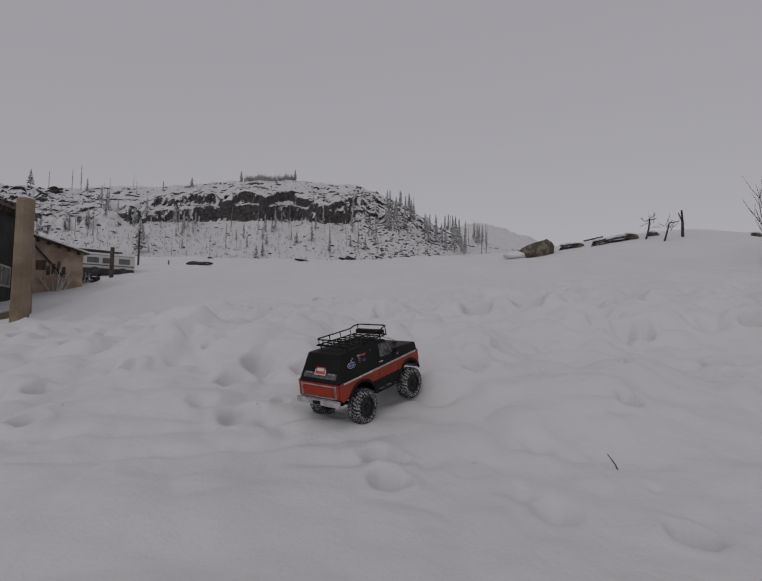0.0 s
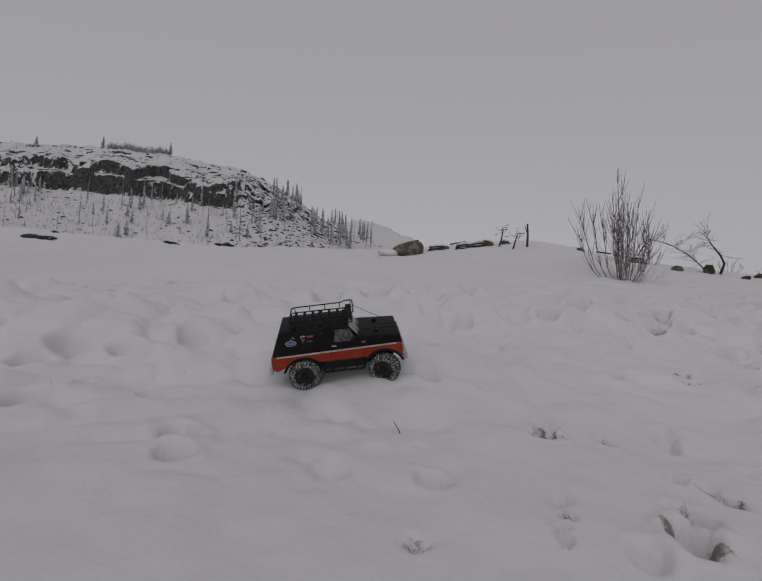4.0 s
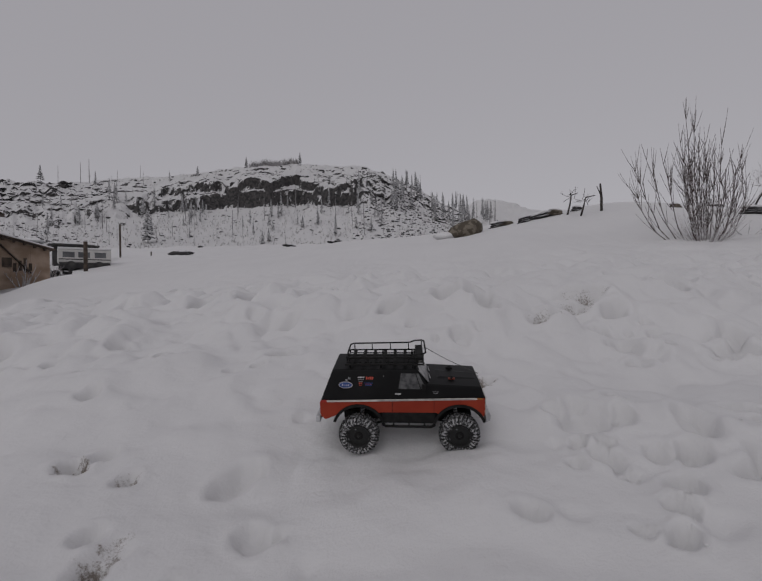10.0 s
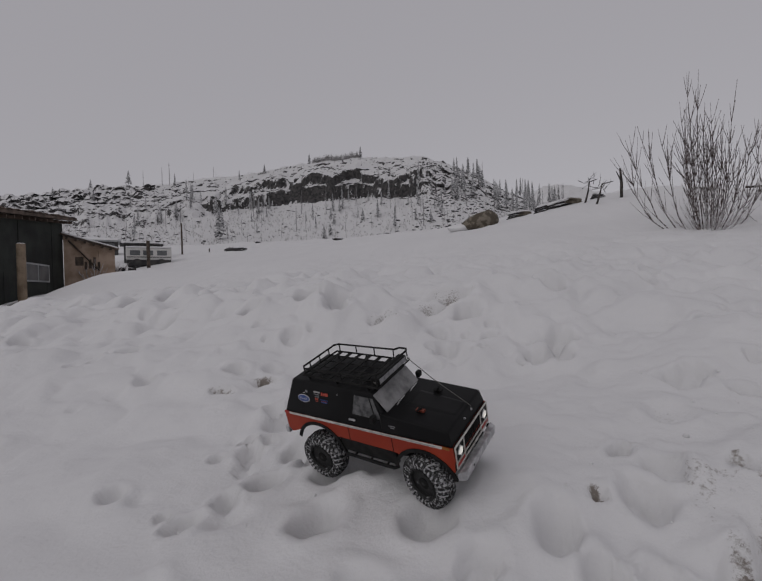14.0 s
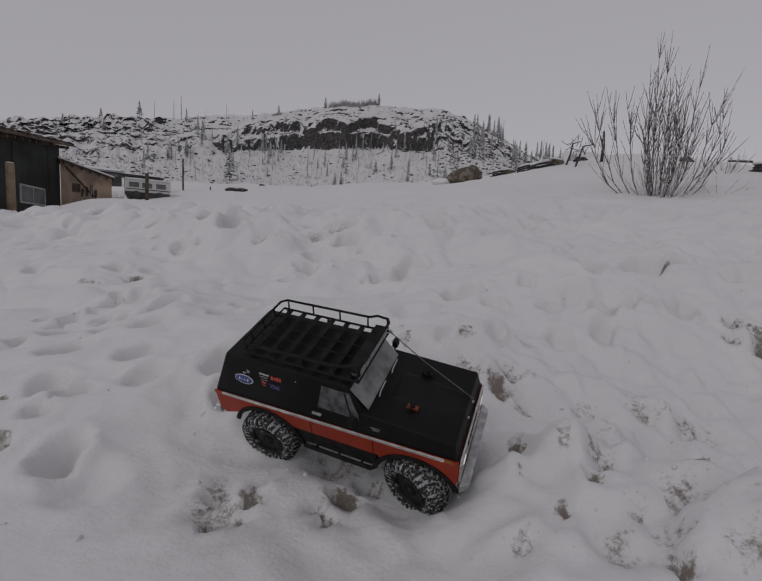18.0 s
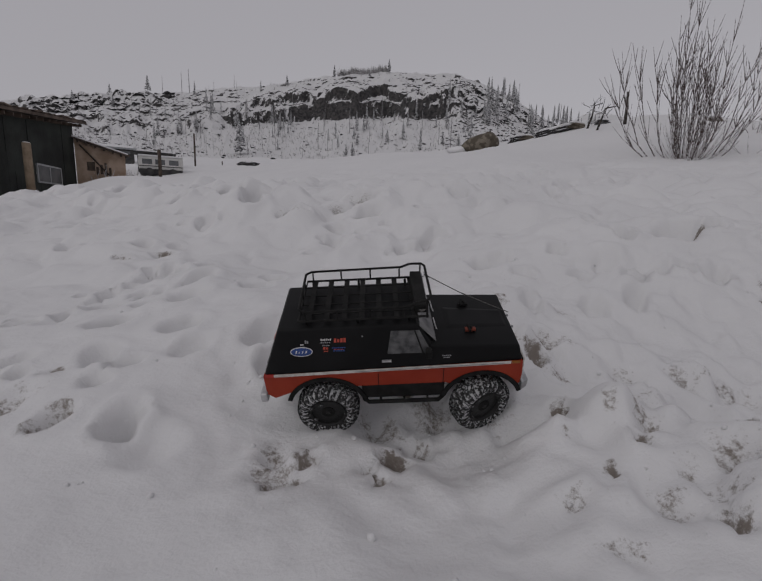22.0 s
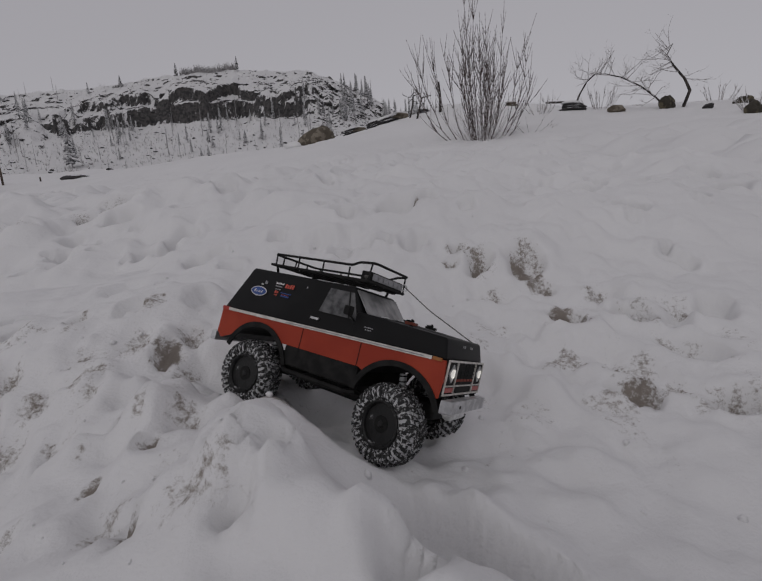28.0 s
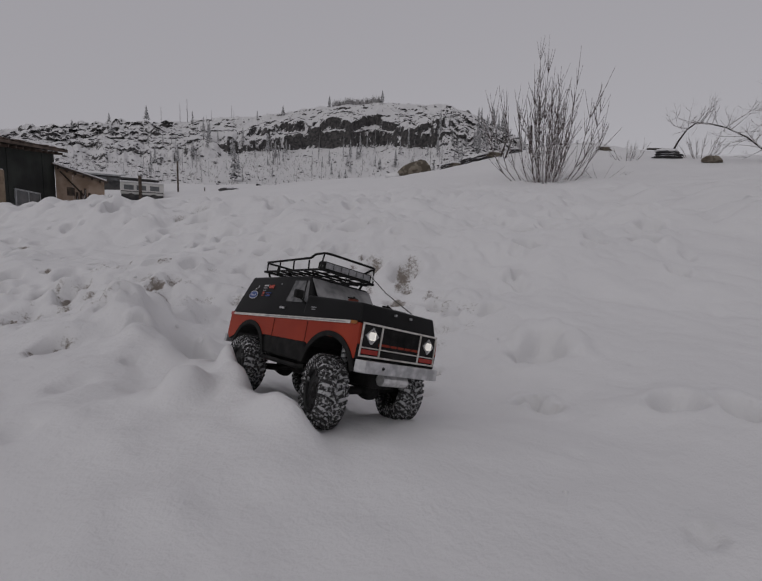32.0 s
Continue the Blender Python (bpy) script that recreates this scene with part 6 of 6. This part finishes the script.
    for k in range(5):
        part("grille_bar", box((0.2405, -0.0475, 0.1518 + k * 0.0068), (0.2425, 0.0475, 0.1536 + k * 0.0068)), black_plastic, face)
    for k in range(4):
        part("grille_post", box((0.2426, -0.027 + k * 0.018, 0.1500), (0.2433, -0.0258 + k * 0.018, 0.1850)), black_plastic, face)
    for s in (-1, 1):
        lamp = part("headlight", box((0.2405, s * 0.0535, 0.1505), (0.2425, s * 0.0905, 0.1850), None, 0.001), black_plastic, car)
        part("bezel", add_lathe(bmesh.new(), [(0.2425, 0.0150), (0.2445, 0.0145), (0.2445, 0.0128), (0.2425, 0.0122)], 4, "x"), chrome, lamp).location = (0, s * 0.072, 0.1678)
        part("headlight_lens", box((0.2425, s * 0.0650, 0.1608), (0.2445, s * 0.0790, 0.1748), None, 0.003), lamp_glow, lamp, "lit white headlight")
        part("turn_signal", box((0.2405, s * 0.0535, 0.1368), (0.2430, s * 0.0905, 0.1444)), red_lens, car, "red-amber turn signal")
        part("hood_emblem", box((0.2335, s * 0.02, 0.2105), (0.2372, s * 0.02 + 0.004, 0.2145)), grey_sticker, car)
    front = part("front_bumper", bevelled(hull([(0.244, -0.101, 0.106), (0.260, -0.090, 0.106), (0.260, 0.090, 0.106), (0.244, 0.101, 0.106)],
                                               [(0.244, -0.101, 0.127), (0.261, -0.090, 0.127), (0.261, 0.090, 0.127), (0.244, 0.101, 0.127)]), 0.002), chrome, car, "dull chrome front bumper")
    part("bumper_hole", add_lathe(bmesh.new(), [(0.2608, 0.003), (0.2614, 0.003)], 10, "x"), black_plastic, front).location = (0, -0.05, 0.117)
    part("winch", tube([(0.236, -0.03, 0.096), (0.236, 0.03, 0.096)], 0.011, 10), steel, front, "small steel winch drum")
    # stickers on the sides
    for s in (-1, 1):
        badge = part("oval_sticker", side_plate(oval(-0.203, 0.2235, 0.0222, 0.0102), s, 0.0010, 0.0005), white_sticker, car, "blue oval sticker with a white rim")
        part("oval_blue", side_plate(oval(-0.203, 0.2235, 0.0205, 0.0086), s, 0.0016, 0.0003), blue_sticker, badge)
        for k, (w, h) in enumerate(((0.0045, 0.0062), (0.0030, 0.0036), (0.0040, 0.0044), (0.0052, 0.0054))):
            x = -0.2155 + k * 0.0064
            part("oval_mark", side_plate([(x, 0.2206), (x + w * 0.6, 0.2206), (x + w, 0.2206 + h), (x + w * 0.4, 0.2206 + h)], s, 0.0020, 0.0002), white_sticker, badge)
        # lettering too small to read: rows of short bars
        for x0, z0, x1, z1, count, mat in ((-0.164, 0.2462, -0.142, 0.2500, 6, white_sticker), (-0.164, 0.2405, -0.144, 0.2432, 5, grey_sticker), (-0.138, 0.2415, -0.113, 0.2500, 4, red_sticker),
                                           (-0.161, 0.2345, -0.146, 0.2368, 4, grey_sticker), (-0.160, 0.2270, -0.149, 0.2325, 2, red_sticker), (-0.159, 0.2222, -0.150, 0.2245, 3, red_sticker),
                                           (-0.143, 0.2290, -0.115, 0.2312, 7, blue_sticker), (-0.140, 0.2222, -0.117, 0.2258, 5, blue_sticker), (-0.139, 0.2262, -0.119, 0.2272, 3, red_sticker),
                                           (-0.195, 0.241, -0.187, 0.2480, 2, grey_sticker), (-0.204, 0.2375, -0.197, 0.2405, 2, white_sticker),
                                           (0.075, 0.2048, 0.094, 0.2070, 5, grey_sticker), (0.078, 0.2008, 0.091, 0.2026, 4, grey_sticker), (-0.083, 0.2508, -0.080, 0.2540, 1, grey_sticker)):
            step = (x1 - x0) / count
            for k in range(count):
                a, dz = x0 + k * step, (z1 - z0) * (0.22 if k % 3 == 1 else 0.0)
                part("sticker", side_plate([(a, z0), (a + 0.74 * step, z0), (a + 0.84 * step, z1 - dz), (a + 0.1 * step, z1 - dz)], s, 0.0011, 0.0004), mat, car)
    # roof rack
    rack = part("roof_rack", tube([(-0.203, -0.074, 0.2855), (0.047, -0.074, 0.2885), (0.047, 0.074, 0.2885), (-0.203, 0.074, 0.2855), (-0.203, -0.074, 0.2855)], 0.0026, 8), black_plastic, car, "black tubular roof rack")
    part("top_rail", tube([(0.004, -0.076, 0.3135), (-0.190, -0.076, 0.3085), (-0.201, -0.066, 0.3080), (-0.203, 0.066, 0.3080), (-0.192, 0.076, 0.3085), (0.004, 0.076, 0.3135)], 0.0026, 8), black_plastic, rack)
    part("front_hoop", tube([(0.004, -0.076, 0.3135), (0.022, -0.076, 0.321), (0.047, -0.070, 0.324), (0.053, -0.06, 0.324), (0.053, 0.06, 0.324), (0.047, 0.070, 0.324), (0.022, 0.076, 0.321), (0.004, 0.076, 0.3135)], 0.0026, 8), black_plastic, rack)
    for s in (-1, 1):
        for x in (-0.19, -0.128, -0.064, 0.0, 0.045):
            part("rail_post", tube([(x, s * 0.074, 0.2855), (x, s * (0.076 if x < 0.03 else 0.070), 0.3095 if x < 0.03 else 0.3235)], 0.0018, 6), black_plastic, rack)
        for x in (-0.19, -0.09, 0.012):
            part("rack_foot", tube([(x, s * 0.062, 0.27), (x, s * 0.07, 0.287)], 0.0028, 6), black_plastic, rack)
    for y in (-0.04, 0.0, 0.04):
        part("rail_post", tube([(-0.203, y, 0.2855), (-0.203, y, 0.3080)], 0.0018, 6), black_plastic, rack)
    for k in range(7):
        x = -0.190 + k * 0.0345
        part("rack_slat", box((x, -0.0735, 0.2832), (x + 0.011, 0.0735, 0.2858), None, 0.0006), black_plastic, rack)
    for y in (-0.048, -0.016, 0.016, 0.048):
        part("rack_runner", tube([(-0.202, y, 0.2838), (0.046, y, 0.2868)], 0.0016, 6), black_plastic, rack)
    bar = part("light_bar", box((0.022, -0.066, 0.2905), (0.046, 0.066, 0.3085), None, 0.003), black_plastic, rack, "black light bar on the roof rack")
    for k in range(6):
        part("light_lens", box((0.0462, -0.062 + k * 0.0208, 0.2935), (0.0476, -0.0435 + k * 0.0208, 0.3058)), grey_sticker, bar)
    part("coiled_strap", tube([(0.036 + 0.008 * math.cos(k * 0.9), -0.058 + 0.006 * math.sin(k * 0.9) - 0.0002 * k, 0.2905 + 0.0004 * k) for k in range(22)], 0.0016, 6), cord_mat, rack)
    part("shackle", tube([(0.052, 0.058, 0.309), (0.058, 0.062, 0.303), (0.056, 0.066, 0.296), (0.049, 0.062, 0.296)], 0.0016, 6), steel, rack)
    part("cord", tube([(0.053, 0.060, 0.303), (0.13, 0.043, 0.264), (0.236, 0.020, 0.2225)], 0.0011, 5), cord_mat, car, "thin taut cord from rack to hood")
    # running gear
    axles = []
    part("chassis", box((-0.22, -0.028, 0.076), (0.21, 0.028, 0.104), None, 0.004), black_plastic, car)
    part("skid_plate", bevelled(hull([(-0.05, -0.03, 0.062), (0.05, -0.03, 0.062), (0.05, 0.03, 0.062), (-0.05, 0.03, 0.062)], [(-0.09, -0.035, 0.077), (0.09, -0.035, 0.077), (0.09, 0.035, 0.077), (-0.09, 0.035, 0.077)]), 0.003), black_plastic, car)
    part("inner_body", box((-0.08, -0.084, 0.1), (0.08, 0.084, 0.165)), black_plastic, car)
    for cx in (-AXLE, AXLE):
        axle = part("axle", tube([(0, -0.075, 0), (0, 0.075, 0)], 0.008, 10), black_plastic, car)
        axle.location = (cx, 0, R_WHEEL)
        axles.append(axle)
        part("differential", boulder(0.021, 0.024, 0.02, 2.0, 0.08, 2), black_plastic, axle).location = (0, 0.012, 0)
        for s in (-1, 1):
            shock = part("shock", tube([(cx, s * 0.058, R_WHEEL), (cx - 0.012 * (1 if cx > 0 else -1), s * 0.052, 0.142)], 0.0065, 10), grey_metal, car, "grey coil-over shock")
            coil = [(cx - 0.012 * (1 if cx > 0 else -1) * k / 60 + 0.0085 * math.cos(k * 0.75), s * (0.058 - 0.006 * k / 60) + 0.0085 * math.sin(k * 0.75), R_WHEEL + 0.01 + k * 0.0011) for k in range(60)]
            part("spring", tube(coil, 0.0012, 5), black_plastic, shock)
            part("link", tube([(0, s * 0.04, -0.004), (cx * -0.7, s * 0.025, 0.014)], 0.0035, 6), black_plastic, axle)
    part("driveshaft", tube([(-AXLE, 0.012, 0.07), (AXLE, 0.012, 0.07)], 0.004, 8), black_plastic, car)
    # wheels
    tyre, tread, rims = tyre_mesh(), tread_mesh(), {s: rim_mesh(s) for s in (-1, 1)}
    wheels = []
    for cx in (-AXLE, AXLE):
        for s in (-1, 1):
            w = part("wheel", add_lathe(bmesh.new(), [(-0.018, 0.012), (-0.018, 0.014), (0.018, 0.014), (0.018, 0.012)], 16), black_plastic, car)
            w.location = (cx, s * 0.094, R_WHEEL)
            for name, data in (("tyre", tyre), ("rim", rims[s]), ("tread", tread)):
                o = new(name, data)
                o.parent = w
                tagged(o, {"tyre": "black tyre packed with snow", "rim": "black spoked beadlock rim", "tread": "black chevron lugs with snow between"}[name], kind="stuff" if name == "tread" else "")
            part("bolts", bolt_ring(s), rim_black, w)
            part("wheel_nut", add_lathe(bmesh.new(), [(s * 0.004, 0.006), (s * 0.019, 0.006), (s * 0.021, 0.004)], 6), rim_black, w)
            wheels.append(w)
    return car, wheels, axles


truck, wheels, axles = build_truck()


# ---------------------------------------------------------------- movement
# seconds, x, y, z, tilt about x, y, z
DRIVE = [
    (0, -0.076, 1.779, -0.356, 0.3, -8.9, 53.6),
    (0.5, 0.043, 1.861, -0.329, 1.9, -15.3, 41.7),
    (1, 0.165, 1.902, -0.309, 7.4, -17.7, 25.1),
    (1.5, 0.266, 1.907, -0.290, 15.8, -15.2, 15.5),
    (2, 0.336, 1.904, -0.295, 22.6, -14.4, 11.6),
    (2.5, 0.441, 1.900, -0.282, 26.2, -9.4, 7.3),
    (4.5, 0.593, 1.688, -0.312, 21.9, -8.3, -16.2),
    (5, 0.642, 1.650, -0.282, 29.4, -1.2, -18.7),
    (5.5, 0.717, 1.550, -0.311, 31.5, 7.5, -21.8),
    (6, 0.916, 1.482, -0.356, 17.1, 6.9, -23.8),
    (6.5, 1.117, 1.410, -0.396, 11.2, 9.8, -28.5),
    (7, 1.299, 1.318, -0.389, 10.9, 7.4, -27.7),
    (7.5, 1.488, 1.304, -0.411, 14.2, 6.6, -16.2),
    (8, 1.617, 1.307, -0.403, 16.9, 6.0, -7.5),
    (8.5, 1.743, 1.315, -0.409, 15.8, 4.7, -1.5),
    (9, 1.871, 1.330, -0.442, 15.6, 2.1, 0.9),
    (9.5, 2.016, 1.353, -0.414, 12.0, 1.1, -0.5),
    (10, 2.193, 1.375, -0.397, 11.5, 1.2, -1.8),
    (10.5, 2.336, 1.392, -0.388, 12.8, 3.0, -3.8),
    (11, 2.541, 1.388, -0.386, 17.9, 5.7, -5.5),
    (11.5, 2.691, 1.362, -0.372, 20.8, 3.4, -9.9),
    (12, 2.864, 1.305, -0.349, 23.9, -2.0, -12.5),
    (12.5, 2.997, 1.221, -0.357, 25.3, -1.2, -17.2),
    (13, 3.015, 1.155, -0.383, 24.1, 0.3, -22.9),
    (13.5, 3.150, 1.119, -0.392, 21.2, 2.9, -23.8),
    (14, 3.261, 1.040, -0.358, 18.1, 2.6, -25.1),
    (14.5, 3.409, 0.913, -0.346, 15.9, 3.3, -27.1),
    (15, 3.516, 0.702, -0.426, 16.6, 8.6, -26.4),
    (15.5, 3.703, 0.595, -0.472, 12.9, 8.4, -25.0),
    (17.5, 4.070, 0.674, -0.494, 27.6, 6.2, -8.8),
    (18, 4.070, 0.665, -0.493, 27.4, 5.7, -9.8),
    (18.5, 4.072, 0.660, -0.496, 24.3, 6.0, -7.0),
    (19, 4.067, 0.655, -0.499, 21.5, 7.1, -4.5),
    (19.5, 4.006, 0.649, -0.505, 18.2, 5.6, -1.9),
    (20, 3.944, 0.669, -0.502, 17.4, 4.8, 2.5),
    (20.5, 3.896, 0.681, -0.502, 19.7, 2.8, 4.9),
    (21, 3.920, 0.677, -0.493, 21.0, 2.7, 6.0),
    (21.5, 4.028, 0.693, -0.488, 19.7, 0.6, 9.1),
    (22, 4.058, 0.698, -0.472, 22.4, -3.7, 13.2),
    (22.5, 4.117, 0.737, -0.450, 21.2, -7.2, 21.5),
    (23, 4.215, 0.759, -0.450, 27.5, -12.0, 24.1),
    (23.5, 4.288, 0.760, -0.441, 20.1, -13.1, 27.6),
    (24, 4.366, 0.777, -0.459, 17.7, 12.2, 25.2),
    (24.5, 4.402, 0.790, -0.451, 22.2, 16.5, 18.6),
    (25, 4.431, 0.799, -0.436, 27.8, 18.3, 13.8),
    (25.5, 4.504, 0.838, -0.459, 25.1, 14.3, -1.4),
    (27.5, 4.775, 0.717, -0.517, -25.7, 9.8, -35.2),
    (28, 4.795, 0.682, -0.502, -21.5, 7.6, -36.4),
    (28.5, 4.843, 0.616, -0.504, -13.2, 6.2, -39.4),
    (29, 5.002, 0.567, -0.522, -13.2, 8.5, -33.5),
    (29.5, 5.101, 0.476, -0.545, -6.1, 10.5, -29.2),
    (30, 5.204, 0.382, -0.579, -1.2, 8.8, -28.9),
    (30.5, 5.273, 0.289, -0.559, -10.3, 7.2, -32.2),
    (31, 5.354, 0.188, -0.544, -12.1, 5.5, -34.0),
    (31.5, 5.432, 0.120, -0.528, -16.0, -1.2, -33.2),
    (32, 5.505, 0.033, -0.515, -15.5, -5.0, -36.4),
]


# seconds, degrees by which the front wheels point to the left
STEER = [(0, -4), (2, -22), (2.5, -18), (4.5, -24), (5.5, -20), (6.5, -4), (7, -3), (9, 0), (11, -3), (12, -10), (13, -16), (15, -10), (17.5, -16), (18, -20), (20, -24), (21, -14), (21.6, 8),
         (22, 22), (23, 16), (24, 4), (25, -4), (25.5, -6), (27.5, -10), (28, -12), (29.5, -6), (30.5, -10), (31.5, -14), (32, -16)]


def motions():
    walk(truck, [(row[0], pose(*row[1:])) for row in DRIVE])
    t = np.array([row[0] for row in DRIVE])
    place = np.array([row[1:4] for row in DRIVE])
    head = np.unwrap(np.radians([row[6] for row in DRIVE]))
    when = np.arange(0, 32.01, 0.1)
    px, py, ph = np.interp(when, t, place[:, 0]), np.interp(when, t, place[:, 1]), np.interp(when, t, head)
    dx, dy = np.diff(px), np.diff(py)
    roll = np.concatenate([[0], np.cumsum(dx * np.cos(ph[1:]) + dy * np.sin(ph[1:]))]) / R_WHEEL
    # the front wheels steer
    turn = np.interp(when, [v[0] for v in STEER], [v[1] for v in STEER])
    # each wheel follows the snow on its spring
    droop = []
    for w in wheels:
        x, y, z = w.location
        at = [pose(*row[1:]) @ Vector((x, y, 0)) for row in DRIVE]
        gap = np.array([p.z for p in at]) + 0.010 - snow_height(np.array([p.x for p in at]), np.array([p.y for p in at]))
        droop.append(np.clip(-gap, -0.008, 0.022))
    for w, d in zip(wheels, droop):
        x, y, z = w.location
        up = np.interp(when, t, d)
        walk(w, [(float(s), pose(x, y, z + float(h), 0, math.degrees(float(a)), float(k) if x > 0 else 0)) for s, a, h, k in zip(when, roll, up, turn)])
    for k, axle in enumerate(axles):
        x, y, z = axle.location
        walk(axle, [(float(s), pose(x, y, z + float(a + b) / 2, math.degrees(math.atan2(float(b - a), 0.188)), 0, 0)) for s, a, b in zip(t, droop[2 * k], droop[2 * k + 1])])


motions()
